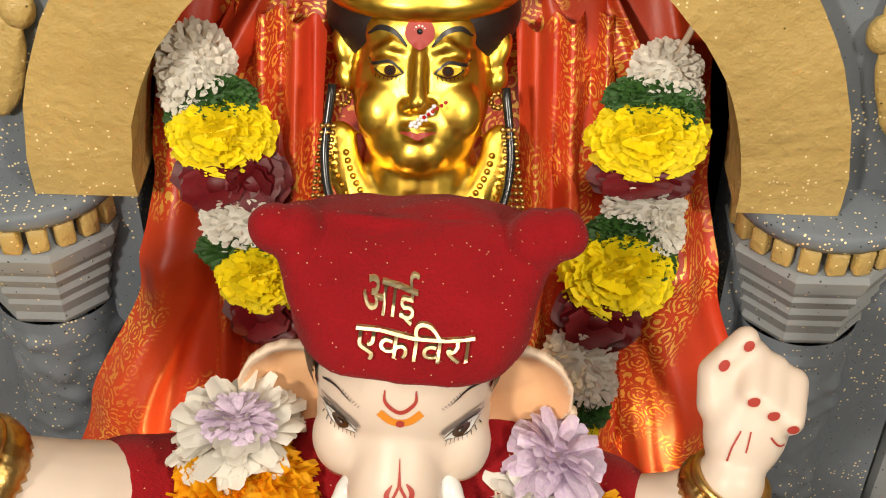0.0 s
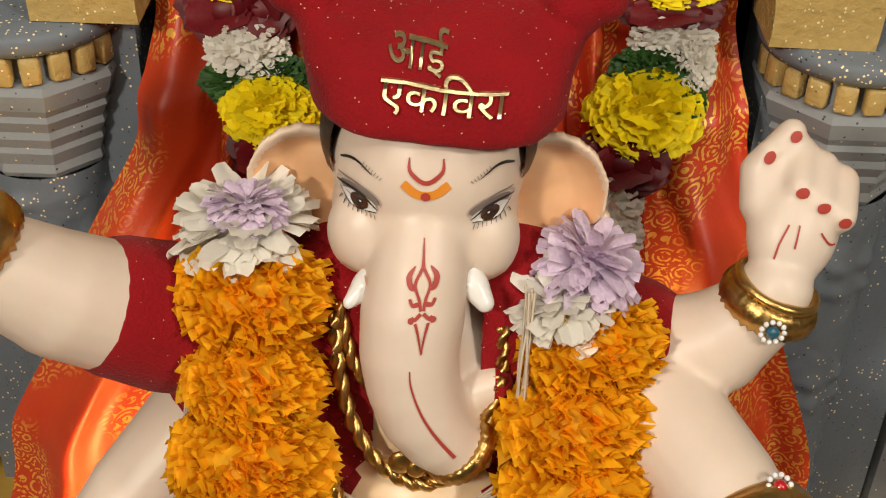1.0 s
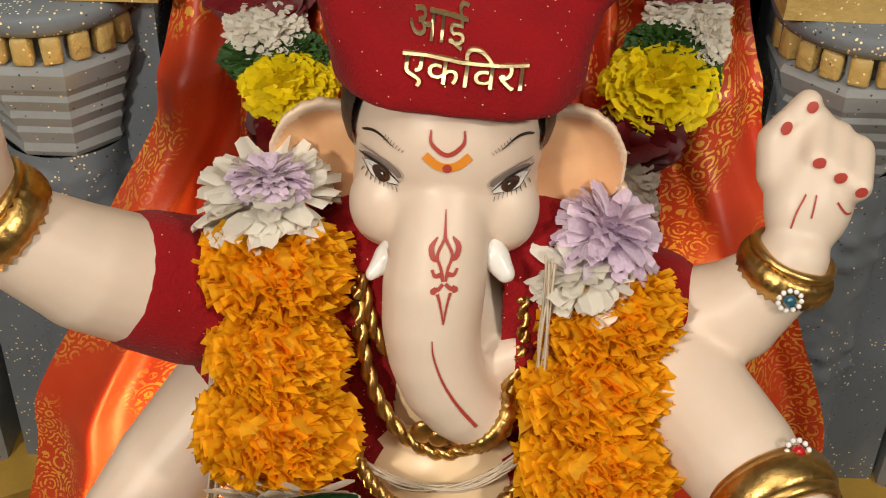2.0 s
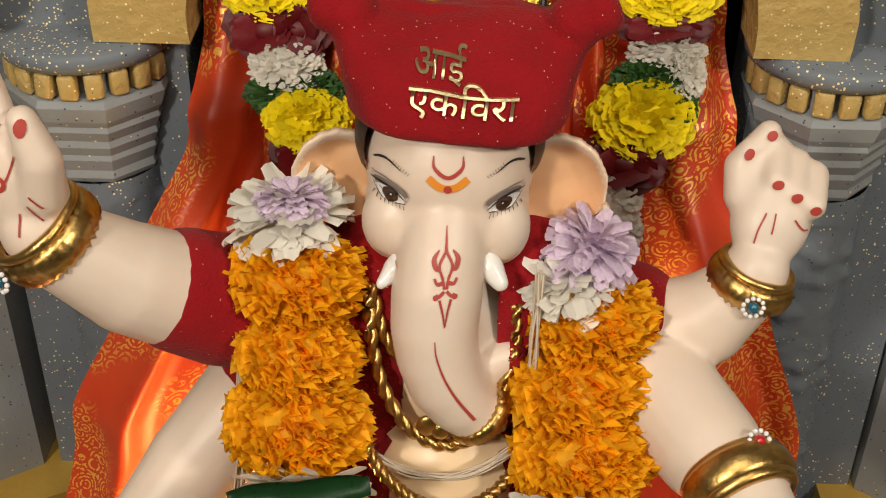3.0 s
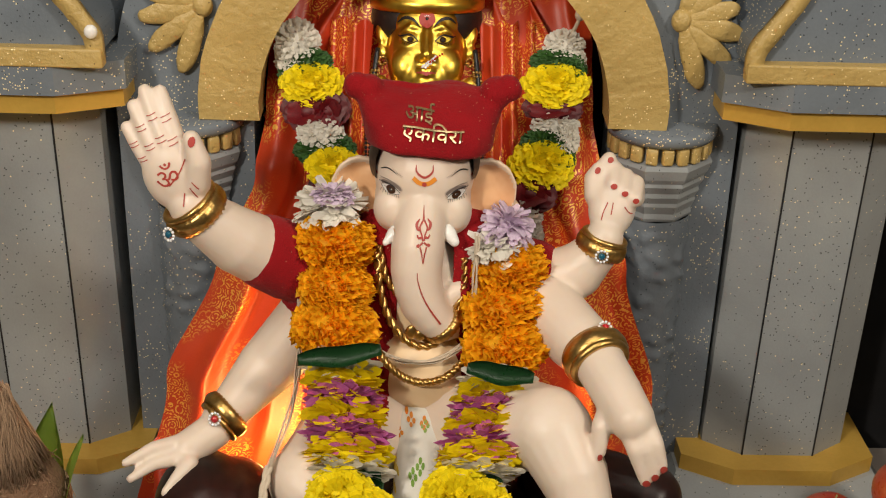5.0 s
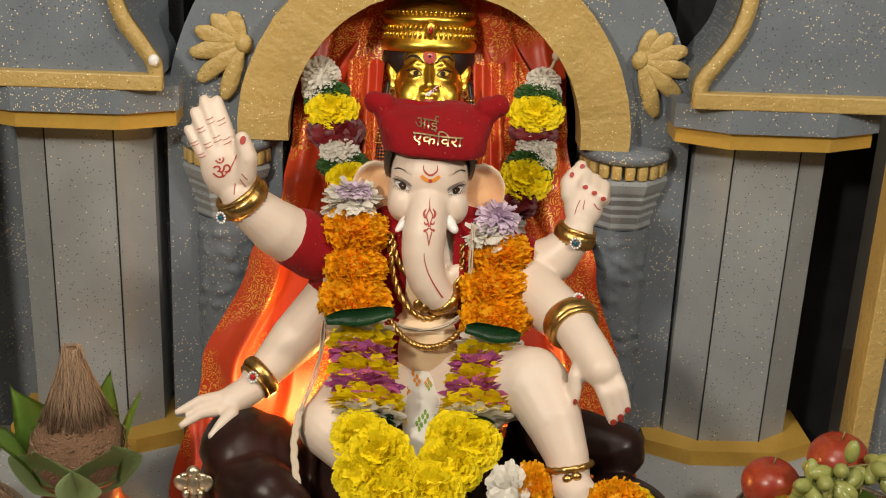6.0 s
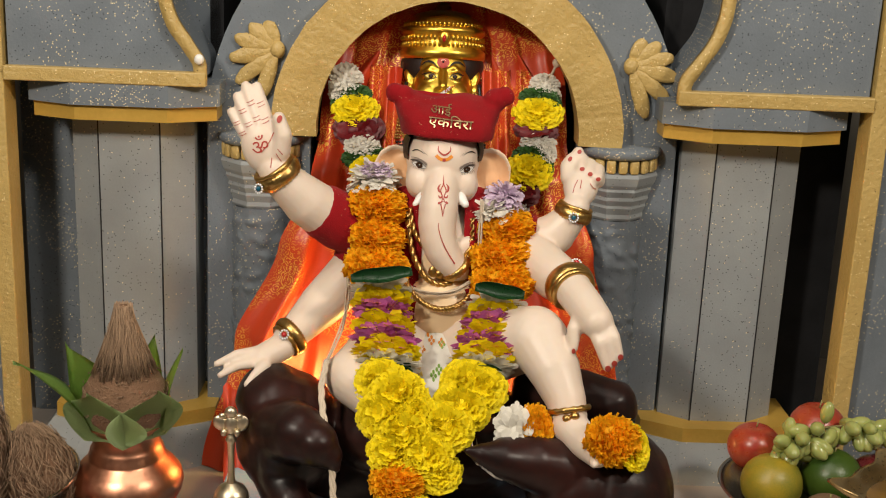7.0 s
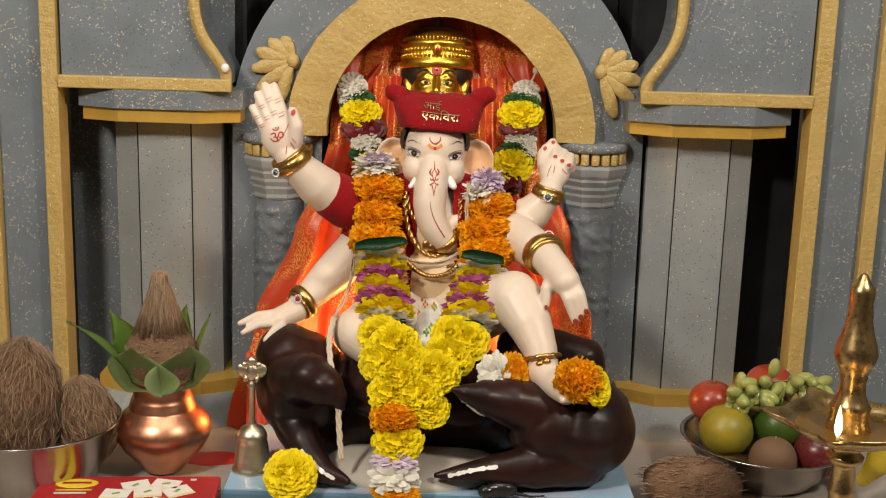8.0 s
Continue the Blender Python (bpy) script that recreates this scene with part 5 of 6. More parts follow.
def sheet(name, nu, nv, place, parent, label="", uv_scale=1.0):
    bm = bmesh.new()
    uvl = bm.loops.layers.uv.new("UVMap")
    grid = [[bm.verts.new(place(i / nu, j / nv)) for i in range(nu + 1)] for j in range(nv + 1)]
    uvs = {}
    for j in range(nv + 1):
        run = 0.0
        for i in range(nu + 1):
            if i:
                run += (grid[j][i].co - grid[j][i - 1].co).length
            uvs[grid[j][i]] = (run, grid[j][i].co.z * 1.1)
    for j in range(nv):
        for i in range(nu):
            f = bm.faces.new((grid[j][i], grid[j][i + 1], grid[j + 1][i + 1], grid[j + 1][i]))
            for lp in f.loops:
                lp[uvl].uv = uvs[lp.vert]
    return part(name, bm, "silk", parent, label)


def drape():
    t = thing("silk_drape", "orange-red silk sari cloth with woven gold pattern around the mask", "cloth", (0, 0.66, 0))
    half = [(0.70, 0.09), (0.66, 0.135), (0.60, 0.172), (0.54, 0.182), (0.48, 0.183), (0.42, 0.192), (0.32, 0.224), (0.18, 0.262), (0.0, 0.300)]
    deep = [(0.70, 0.80), (0.60, 0.795), (0.54, 0.775), (0.48, 0.735), (0.42, 0.700), (0.32, 0.668), (0.18, 0.640), (0.0, 0.610)]

    def place(u, v):
        z = 0.672 - v * 0.670
        x = (2 * u - 1)
        w = at_height(half, z)
        side = min(1.0, abs(x) * 1.15)
        fold = math.sin(abs(x) * 19 + 1.3 * math.sin(z * 7) + (1.6 if x > 0 else 0)) * (0.3 + 0.7 * side)
        fold += 0.22 * math.sin(abs(x) * 47 + z * 13 + (0.7 if x > 0 else 0))
        amp = 0.0045 + 0.010 * min(1, max(0, 0.62 - z) / 0.3)
        y = at_height(deep, z) + fold * amp * (0.5 + 0.5 * side)
        y += 0.010 * abs(x) ** 4 * (1 if z > 0.44 else -0.4)
        y += 0.004 * noise.noise(Vector((x * 5, z * 8, 1)))
        w *= 1 + (0.13 * min(1, max(0, 0.40 - z) / 0.2) if x < 0 else 0)
        xx = 0.006 + w * (x + 0.035 * math.sin(abs(x) * 26 + 2.2 + z * 5) * side * (1 - abs(x)) * 2)
        return (xx, y, z)
    sheet("front_fall", 220, 110, place, t)

    # veil hung from a peak above the crown, falling in long slanting folds
    def veil(u, v):
        x = 2 * u - 1
        w = 0.012 + 0.178 * v ** 0.62
        fold = math.sin(x * 15 + 2.2 * math.sin(1.7 * x + 0.6) + 1.2 * v) + 0.4 * math.sin(x * 34 + 3 * v + 1)
        z = 0.676 - 0.215 * v ** 1.15 + 0.012 * noise.noise(Vector((x * 3, v * 2, 4))) - 0.010 * abs(x) * (1 - v)
        y = 0.870 - 0.105 * min(1.0, abs(x) * 1.5) * min(1.0, v * 1.6) + 0.011 * fold * (0.25 + v)
        return (0.004 + w * x + 0.004 * fold * v, y, z)
    sheet("veil", 200, 60, veil, t)
    # shoulder pleats beside the mask
    for s in (-1, 1):
        def pleat(u, v, s=s):
            z = 0.575 - 0.26 * v
            x = s * (0.058 + 0.062 * u + 0.02 * v)
            y = 0.772 - 0.115 * v + 0.010 * math.sin(u * 17 + v * 4 + s) + 0.03 * u * (1 - v)
            return (x, y - 0.012, z)
        sheet("pleat", 50, 50, pleat, t)


drape()


# ---- flowers ----
def bloom(n, R, H, length, width, ruffle, rows=3, cols=4, spread=1.25, lift=0.0, curl=0.0, seed=1, core=0.45, jitter=0.12, tip_cut=0.35, stray=0.22):
    """A flower head of n separate petals round the z axis: R wide, H high."""
    rnd = random.Random(seed)
    bm = bmesh.new()
    for k in range(n):
        th = math.acos(max(-1, 1 - spread * (k + 0.5) / n))
        ph = k * 2.39996 + rnd.uniform(-0.25, 0.25)
        out = Vector((math.sin(th) * math.cos(ph), math.sin(th) * math.sin(ph), math.cos(th)))
        base = Vector((core * R * out.x, core * R * out.y, core * H * out.z))
        tip = Vector((R * out.x, R * out.y, H * out.z)) * (1 + rnd.uniform(-jitter, jitter * 0.6))
        d = (tip - base).normalized()
        d = (d + Vector((0, 0, lift)) + stray * Vector((rnd.uniform(-1, 1), rnd.uniform(-1, 1), rnd.uniform(-1, 1)))).normalized()
        side = d.cross(Vector((0, 0, 1)))
        if side.length < 0.05:
            side = d.cross(Vector((1, 0, 0)))
        side.normalize()
        side = (Matrix.Rotation(rnd.uniform(-0.5, 0.5), 3, d) @ side)
        nrm = side.cross(d)
        p0, ln, w = rnd.uniform(0, 6), length * rnd.uniform(0.8, 1.15), width * rnd.uniform(0.8, 1.2)
        grid = []
        for r in range(rows):
            s = r / (rows - 1)
            row = []
            for c in range(cols):
                cc = c / (cols - 1) - 0.5
                wob = ruffle * math.sin(cc * 11 + p0) * s + ruffle * 0.5 * math.sin(cc * 23 + 2 * p0) * s
                taper = 0.55 + 0.45 * s ** 0.6 if cols > 7 else 0.35 + 0.65 * s ** 0.6 if rows < 4 else math.sin(math.pi * (0.14 + 0.62 * s))
                end = -abs(cc) * (tip_cut if rows < 4 else 0.15) * ln * s * (1 if cols > 2 else 0)
                p = base + d * (ln * s + end + 0.4 * wob) + side * (w * cc * taper) + nrm * (wob + curl * ln * s * s)
                row.append(bm.verts.new(p))
            grid.append(row)
        for a, b in zip(grid, grid[1:]):
            for c in range(cols - 1):
                bm.faces.new((a[c], a[c + 1], b[c + 1], b[c]))
    return bm


def heart(bm, R, H, seg=12):
    ball(bm, (0, 0, 0), (R, R, H), seg)
    return bm


FLOWERS = {}
for i in range(3):
    FLOWERS["marigold", i] = mesh_of(heart(bloom(250, 1, 1.0, 0.30, 0.66, 0.085, 4, 10, 1.98, seed=10 + i, core=0.74, jitter=0.10, stray=0.34), 0.84, 0.84), "marigold", "marigold_orange")
    FLOWERS["yellow", i] = mesh_of(heart(bloom(280, 1, 0.75, 0.40, 0.34, 0.05, 3, 5, 1.6, seed=20 + i, core=0.64, jitter=0.16, tip_cut=0.14, stray=0.4), 0.66, 0.50), "yellow_flower", "marigold_yellow")
    FLOWERS["disc_yellow", i] = mesh_of(heart(bloom(120, 1, 0.40, 0.62, 0.34, 0.03, 3, 3, 1.7, seed=30 + i, core=0.42), 0.5, 0.22), "yellow_flower", "marigold_yellow")
    FLOWERS["disc_purple", i] = mesh_of(heart(bloom(110, 1, 0.36, 0.62, 0.28, 0.05, 3, 3, 1.7, seed=40 + i, core=0.42), 0.5, 0.20), "purple_flower", "petal_magenta")
    FLOWERS["disc_white", i] = mesh_of(heart(bloom(100, 1, 0.34, 0.62, 0.30, 0.03, 4, 3, 1.7, seed=50 + i, core=0.42), 0.5, 0.20), "white_flower", "petal_white")
    FLOWERS["mum_white", i] = mesh_of(heart(bloom(96, 1, 0.66, 0.62, 0.34, 0.03, 4, 4, 1.4, curl=-0.22, seed=60 + i, core=0.36), 0.40, 0.28), "white_flower", "petal_white")
    FLOWERS["mum_lilac", i] = mesh_of(heart(bloom(110, 1, 0.80, 0.52, 0.30, 0.03, 4, 4, 1.3, curl=-0.45, seed=70 + i, core=0.44), 0.44, 0.36), "lilac_flower", "petal_lilac")
    FLOWERS["jasmine", i] = mesh_of(heart(bloom(260, 1, 0.80, 0.30, 0.17, 0.05, 3, 3, 1.6, seed=80 + i, core=0.70, jitter=0.22), 0.72, 0.56), "jasmine_flower", "petal_white")
    FLOWERS["herb", i] = mesh_of(heart(bloom(300, 1, 0.70, 0.36, 0.22, 0.09, 3, 4, 1.7, seed=90 + i, core=0.66, jitter=0.25), 0.68, 0.48), "herb_sprig", "herb_green")
    FLOWERS["rose", i] = mesh_of(heart(bloom(34, 1, 0.9, 0.62, 1.05, 0.06, 4, 6, 1.3, curl=-0.35, seed=100 + i, core=0.35), 0.45, 0.5), "rose", "petal_rose")
COUNT = [0]


def flower(kind, parent, c, way, size, name=None, flat=1.0, label=""):
    """A flower head at c that faces way; size is its half width, or three half widths."""
    COUNT[0] += 1
    me = FLOWERS[kind, COUNT[0] % 3]
    ob = new(name or me.name.split(".")[0], me)
    sx, sy, sz = size if isinstance(size, tuple) else (size, size, size * flat)
    q = Vector(way).to_track_quat("Z", "Y").to_matrix().to_4x4()
    ob.matrix_basis = Matrix.Translation(c) @ q @ pose(0, 0, 0, 0, 0, 47 * COUNT[0] if isinstance(size, float) else 0) @ Matrix.Diagonal((sx, sy, sz, 1))
    if parent:
        ob.parent = parent
        ob.matrix_parent_inverse = parent.matrix_basis.inverted()
    return tagged(ob, label)


def folded_leaf(parent, c, length, width, turn, material="leaf_dark"):
    """A glossy leaf folded into a boat."""
    bm = bmesh.new()
    n, rows = 14, []
    for i in range(n + 1):
        u = i / n
        w = width * (0.25 + 0.75 * math.sin(math.pi * (0.08 + 0.84 * u)) ** 0.8)
        rows.append([bm.verts.new((length * (u - 0.5), w * math.sin(a) * 0.75 + 0.001 * math.sin(9 * u), w * (1 - math.cos(a)) * 0.6 - 0.2 * width * abs(2 * u - 1))) for a in [math.radians(-95 + 190 * k / 8) for k in range(9)]])
    for a, b in zip(rows, rows[1:]):
        for k in range(8):
            bm.faces.new((a[k], a[k + 1], b[k + 1], b[k]))
    bmesh.ops.solidify(bm, geom=bm.faces[:], thickness=0.0006)
    bm.transform(Matrix.Translation(c) @ pose(0, 0, 0, 62, 0, 0) @ pose(0, 0, 0, 0, 0, turn))
    return part("folded_leaf", bm, material, parent, "dark green folded leaf")


def statue_garland():
    up = (0, -0.86, 0.5)
    g = thing("flower_garland", "thick garland of orange marigolds and layered yellow, purple, white flowers", "garland", (0, 0.5, 0.42))
    # one side, then the other, then the hanging tail
    for s, top, m, layers in ((-1, (-0.089, 0.531, 0.455), [(-0.086, 0.514, 0.425, 0.040), (-0.0835, 0.490, 0.391, 0.036), (-0.083, 0.468, 0.356, 0.041)], ((-0.075, 0.440, 0.334), (-0.064, 0.376, 0.258))),
                              (1, (0.081, 0.530, 0.436), [(0.0835, 0.512, 0.402, 0.038), (0.0785, 0.490, 0.370, 0.041), (0.080, 0.466, 0.341, 0.041)], ((0.072, 0.440, 0.318), (0.054, 0.376, 0.258)))):
        if s < 0:
            flower("mum_white", g, top, (-0.1, 0.10, 0.97), (0.041, 0.034, 0.038))
            flower("mum_lilac", g, Vector(top) + Vector((0.002, -0.006, 0.014)), (0.0, 0.0, 0.95), (0.022, 0.017, 0.017), label="lilac and white chrysanthemum heart")
        else:
            flower("mum_lilac", g, top, (0.25, 0.10, 0.93), (0.034, 0.028, 0.034))
            flower("mum_white", g, Vector(top) + Vector((-0.014, -0.014, -0.012)), (-0.25, -0.10, 0.95), (0.033, 0.028, 0.026))
        for x, y, z, r in m:
            flower("marigold", g, (x, y, z), (1, 0.05 * s, 0.08 * s), (r * 0.84, r * 0.68, r * 1.02))
        a, b = Vector(layers[0]), Vector(layers[1])
        folded_leaf(g, a + Vector((0.001, -0.034, 0.030)), 0.076 if s < 0 else 0.062, 0.013, -8 * s)
        kinds = ["disc_white", "disc_yellow", "disc_purple", "disc_yellow", "disc_purple", "disc_yellow", "disc_white"]
        for k, kind in enumerate(kinds):
            u = k / (len(kinds) - 1)
            c = a + (b - a) * u
            flower(kind, g, c, (0.05 * s, -0.80, -0.60), (0.039 + 0.004 * u, 0.028, 0.036))
        folded_leaf(g, b + Vector((-0.004 * s, -0.018, -0.006)), 0.056, 0.020, 4 * s)
        folded_leaf(g, b + Vector((-0.004 * s, -0.012, -0.002)), 0.052, 0.016, -5 * s)
    for x, y, z, r in ((-0.070, 0.350, 0.244, 0.034), (-0.050, 0.330, 0.236, 0.036), (-0.062, 0.318, 0.216, 0.036), (-0.040, 0.302, 0.200, 0.036), (-0.052, 0.292, 0.180, 0.032), (-0.014, 0.288, 0.180, 0.034),
                       (0.036, 0.352, 0.246, 0.034), (0.052, 0.345, 0.240, 0.033), (0.028, 0.330, 0.224, 0.036), (0.008, 0.310, 0.206, 0.036), (0.002, 0.282, 0.160, 0.028), (-0.032, 0.318, 0.222, 0.030)):
        flower("yellow", g, (x, y, z), (0.2 * x / 0.07, -0.86, 0.46), (r, r * 0.9, r * 0.7))
    flower("marigold", g, (-0.046, 0.278, 0.150), (1, 0, 0.1), (0.028, 0.024, 0.034))
    flower("yellow", g, (-0.040, 0.262, 0.120), up, (0.035, 0.028, 0.024))
    flower("mum_lilac", g, (-0.044, 0.250, 0.098), up, (0.034, 0.020, 0.020))
    flower("mum_white", g, (-0.044, 0.240, 0.078), up, (0.038, 0.026, 0.022))
    flower("marigold", g, (-0.036, 0.236, 0.052), up, (0.028, 0.018, 0.018))
    flower("marigold", g, (-0.060, 0.246, 0.058), (-0.4, -0.6, 0.4), (0.016, 0.014, 0.012))
    # loose flowers
    for kind, c, r, label, way in (("yellow", (-0.186, 0.258, 0.070), (0.036, 0.036, 0.022), "loose bright yellow flower on the blue slab", (0, -0.75, 0.66)),
                                   ("marigold", (0.203, 0.272, 0.212), (0.024, 0.030, 0.033), "orange marigold resting on the statue's foot", (1, -0.2, -0.2)),
                                   ("yellow", (0.228, 0.268, 0.206), (0.022, 0.028, 0.014), "small yellow flower beside the statue's foot", (0.5, -0.7, 0.4)),
                                   ("mum_white", (0.092, 0.312, 0.206), (0.028, 0.032, 0.022), "white chrysanthemum lying beside the garland", (-0.1, -0.85, 0.4)),
                                   ("disc_white", (0.100, 0.306, 0.182), (0.022, 0.022, 0.022), "small white flower lying on the dark seat", (0.1, -0.85, 0.3)),
                                   ("marigold", (0.118, 0.318, 0.202), (0.022, 0.030, 0.018), "orange marigold lying beside the white flower", (0.3, -0.85, 0.3))):
        tagged(flower(kind, None, c, way, r, "loose_flower"), label, "flower")


def niche_garlands():
    strands = (
        (-1, [("jasmine", -0.140, 0.742, 0.554, 0.026, 0.026), ("jasmine", -0.146, 0.738, 0.540, 0.020, 0.020), ("herb", -0.126, 0.730, 0.538, 0.026, 0.014), ("herb", -0.142, 0.728, 0.524, 0.020, 0.012), ("yellow", -0.124, 0.722, 0.516, 0.034, 0.022),
              ("rose", -0.126, 0.712, 0.488, 0.030, 0.020), ("rose", -0.105, 0.710, 0.490, 0.024, 0.020), ("jasmine", -0.112, 0.695, 0.468, 0.028, 0.018), ("herb", -0.116, 0.688, 0.452, 0.026, 0.014), ("herb", -0.095, 0.688, 0.455, 0.022, 0.014),
              ("yellow", -0.098, 0.678, 0.438, 0.030, 0.020), ("rose", -0.096, 0.672, 0.414, 0.028, 0.020)]),
        (1, [("jasmine", 0.150, 0.742, 0.558, 0.024, 0.018), ("jasmine", 0.158, 0.738, 0.546, 0.018, 0.014), ("herb", 0.142, 0.732, 0.544, 0.030, 0.014), ("herb", 0.158, 0.730, 0.534, 0.018, 0.016), ("yellow", 0.141, 0.722, 0.521, 0.037, 0.022),
             ("rose", 0.140, 0.714, 0.496, 0.034, 0.014), ("jasmine", 0.142, 0.706, 0.480, 0.028, 0.014), ("jasmine", 0.154, 0.700, 0.468, 0.016, 0.018), ("herb", 0.132, 0.697, 0.464, 0.028, 0.014), ("herb", 0.150, 0.693, 0.448, 0.016, 0.018),
             ("yellow", 0.128, 0.688, 0.440, 0.036, 0.026), ("rose", 0.118, 0.676, 0.412, 0.030, 0.020), ("jasmine", 0.106, 0.664, 0.386, 0.026, 0.022), ("jasmine", 0.114, 0.660, 0.370, 0.020, 0.018), ("herb", 0.112, 0.654, 0.352, 0.018, 0.016), ("yellow", 0.100, 0.650, 0.338, 0.022, 0.016)]))
    for s, rows in strands:
        g = thing("niche_garland", "hanging garland of white jasmine, green herb, yellow flowers and red roses", "garland", (s * 0.13, 0.72, 0.57), "garlands on the silk cloth")
        for kind, x, y, z, rx, rz in rows:
            flower(kind, g, (x, y, z), (0, -0.9, 0.42), (rx, rz * 1.15, min(rx, rz) * 0.9))
        bm = tube(bmesh.new(), smooth_line([(s * 0.150, 0.742, 0.560), (s * 0.162, 0.748, 0.580), (s * 0.168, 0.752, 0.596)], 6), 0.0022, 6)
        ball(bm, (s * 0.166, 0.750, 0.592), (0.006, 0.005, 0.007), 8)
        part("thread_knot", bm, "cotton", g, "pale cotton thread knot")


statue_garland()
niche_garlands()


def cotton_threads():
    rnd = random.Random(5)
    t = thing("cotton_thread", "bundle of cream cotton threads hung over the statue", "thread", (-0.11, 0.5, 0.36))
    runs = ([(-0.118, 0.498, 0.372), (-0.119, 0.482, 0.345), (-0.118, 0.462, 0.315), (-0.124, 0.425, 0.285), (-0.138, 0.375, 0.262)], [(-0.050, 0.476, 0.334), (-0.020, 0.462, 0.326), (0.012, 0.458, 0.328), (0.040, 0.468, 0.340), (0.052, 0.480, 0.352)],
            [(0.052, 0.505, 0.440), (0.050, 0.490, 0.405), (0.050, 0.486, 0.375)])
    for run in runs:
        for k in range(9):
            j = [Vector((rnd.uniform(-1, 1), rnd.uniform(-1, 1), rnd.uniform(-1, 1))) * 0.0026 for _ in run]
            part("strand", tube(bmesh.new(), smooth_line([Vector(p) + q for p, q in zip(run, j)], 5), 0.0007, 5), "cotton", t)
    c = [(-0.138, 0.375, 0.262), (-0.142, 0.348, 0.236), (-0.136, 0.318, 0.205), (-0.126, 0.296, 0.168), (-0.122, 0.284, 0.128), (-0.118, 0.274, 0.088)]
    for ph in (0, 2.1, 4.2):
        line = smooth_line(c, 10)
        part("twisted_cord", tube(bmesh.new(), [p + 0.0024 * Vector((math.cos(i * 0.55 + ph), 0.4 * math.sin(i * 0.55 + ph), 0.5 * math.sin(i * 0.55 + ph))) for i, p in enumerate(line)], 0.0022, 7), "cotton", t)


cotton_threads()


# ---- offerings on the table ----
def kalash():
    c = (-0.398, 0.428, 0.0)
    t = thing("copper_pot", "polished copper water pot with ridged neck on the table", "pot", c)
    prof = [(0.0, 0.003), (0.026, 0.002), (0.030, 0.004), (0.033, 0.010), (0.046, 0.024), (0.060, 0.040), (0.069, 0.056), (0.0715, 0.068), (0.069, 0.080), (0.060, 0.092), (0.050, 0.101), (0.048, 0.104), (0.0485, 0.108), (0.046, 0.111),
            (0.0465, 0.115), (0.044, 0.118), (0.0425, 0.124), (0.0425, 0.134), (0.0435, 0.140), (0.047, 0.146), (0.0495, 0.1485), (0.0495, 0.1505), (0.0465, 0.1500), (0.041, 0.140), (0.040, 0.120)]
    part("pot", lathe(bmesh.new(), prof, c, 56), "copper", t)
    # coconut with tufted husk
    cc = Vector((-0.398, 0.430, 0.180))
    k = thing("coconut", "brown hairy coconut with pointed fibre tuft set in the copper pot", "coconut", cc)
    bm = ball(bmesh.new(), cc, (0.056, 0.055, 0.058), 36)
    for v in bm.verts:
        u = max(0, (v.co.z - cc.z) / 0.058)
        v.co.x = cc.x + (v.co.x - cc.x) * (1 - 0.18 * u)
        v.co.y = cc.y + (v.co.y - cc.y) * (1 - 0.18 * u)
    part("shell", roughen(bm, 0.003, 70), "husk", k)
    part("tuft_core", lathe(bmesh.new(), [(0.034, 0.040), (0.024, 0.060), (0.014, 0.085), (0.009, 0.110), (0.006, 0.126), (0.0, 0.128)], cc, 20), "husk", k)
    rnd = random.Random(2)
    bm = bmesh.new()
    for i in range(620):
        a = rnd.uniform(0, 2 * math.pi)
        z0 = rnd.uniform(0.034, 0.056)
        r0 = (0.050 - 0.42 * max(0, z0 - 0.012)) * rnd.uniform(0.94, 1.06)
        pts = [cc + Vector((r0 * math.cos(a), r0 * math.sin(a), z0))]
        for u in (0.35, 0.7, 1.0):
            rr = r0 * (1 - u) ** 1.25 + rnd.uniform(0.003, 0.009) * u + 0.003
            b = a + rnd.uniform(-0.75, 0.75) * u
            pts.append(cc + Vector((rr * math.cos(b), rr * math.sin(b), z0 + (0.128 - z0) * u * rnd.uniform(0.88, 1.02))))
        tube(bm, pts, 0.00042, 3)
    for i in range(260):
        a, b = rnd.uniform(0, 2 * math.pi), rnd.uniform(-0.9, 0.9)
        d = Vector((math.cos(a) * math.cos(b), math.sin(a) * math.cos(b), math.sin(b)))
        p = cc + Vector((d.x * 0.056, d.y * 0.055, d.z * 0.058))
        tube(bm, [p, p + 0.008 * (d.cross(Vector((0, 0, 1))) + 0.3 * d) * rnd.choice((-1, 1)) + Vector((0, 0, rnd.uniform(-0.006, 0.006)))], 0.00045, 3)
    f = part("fibres", bm, "fibre", k, "loose coir fibres")
    f["kind"] = "stuff"
    # leaves round the mouth
    for ang, ln, wd, lean, mt in ((-112, 0.088, 0.125, 20, "leaf_pale"), (-48, 0.088, 0.110, 20, "leaf_pale"), (200, 0.140, 0.060, 34, "leaf_green"), (158, 0.115, 0.078, 20, "leaf_green"), (14, 0.112, 0.078, 12, "leaf_green"), (75, 0.11, 0.05, 18, "leaf_green")):
        bm = bmesh.new()
        rows = []
        for i in range(13):
            u = i / 12
            w = wd * 0.5 * math.sin(math.pi * min(1, 0.12 + 0.88 * u) ** 0.8) * (1 if u < 0.98 else 0.2)
            le = math.radians(lean * (0.35 + 0.8 * u))
            rows.append([bm.verts.new((ln * u * math.sin(le) + 0.046 - 0.10 * w * abs(q), w * q, ln * u * math.cos(le) - 0.010 * abs(q) * 0.4 + 0.003 * math.sin(6 * u + q))) for q in (-1, -0.5, 0, 0.5, 1)])
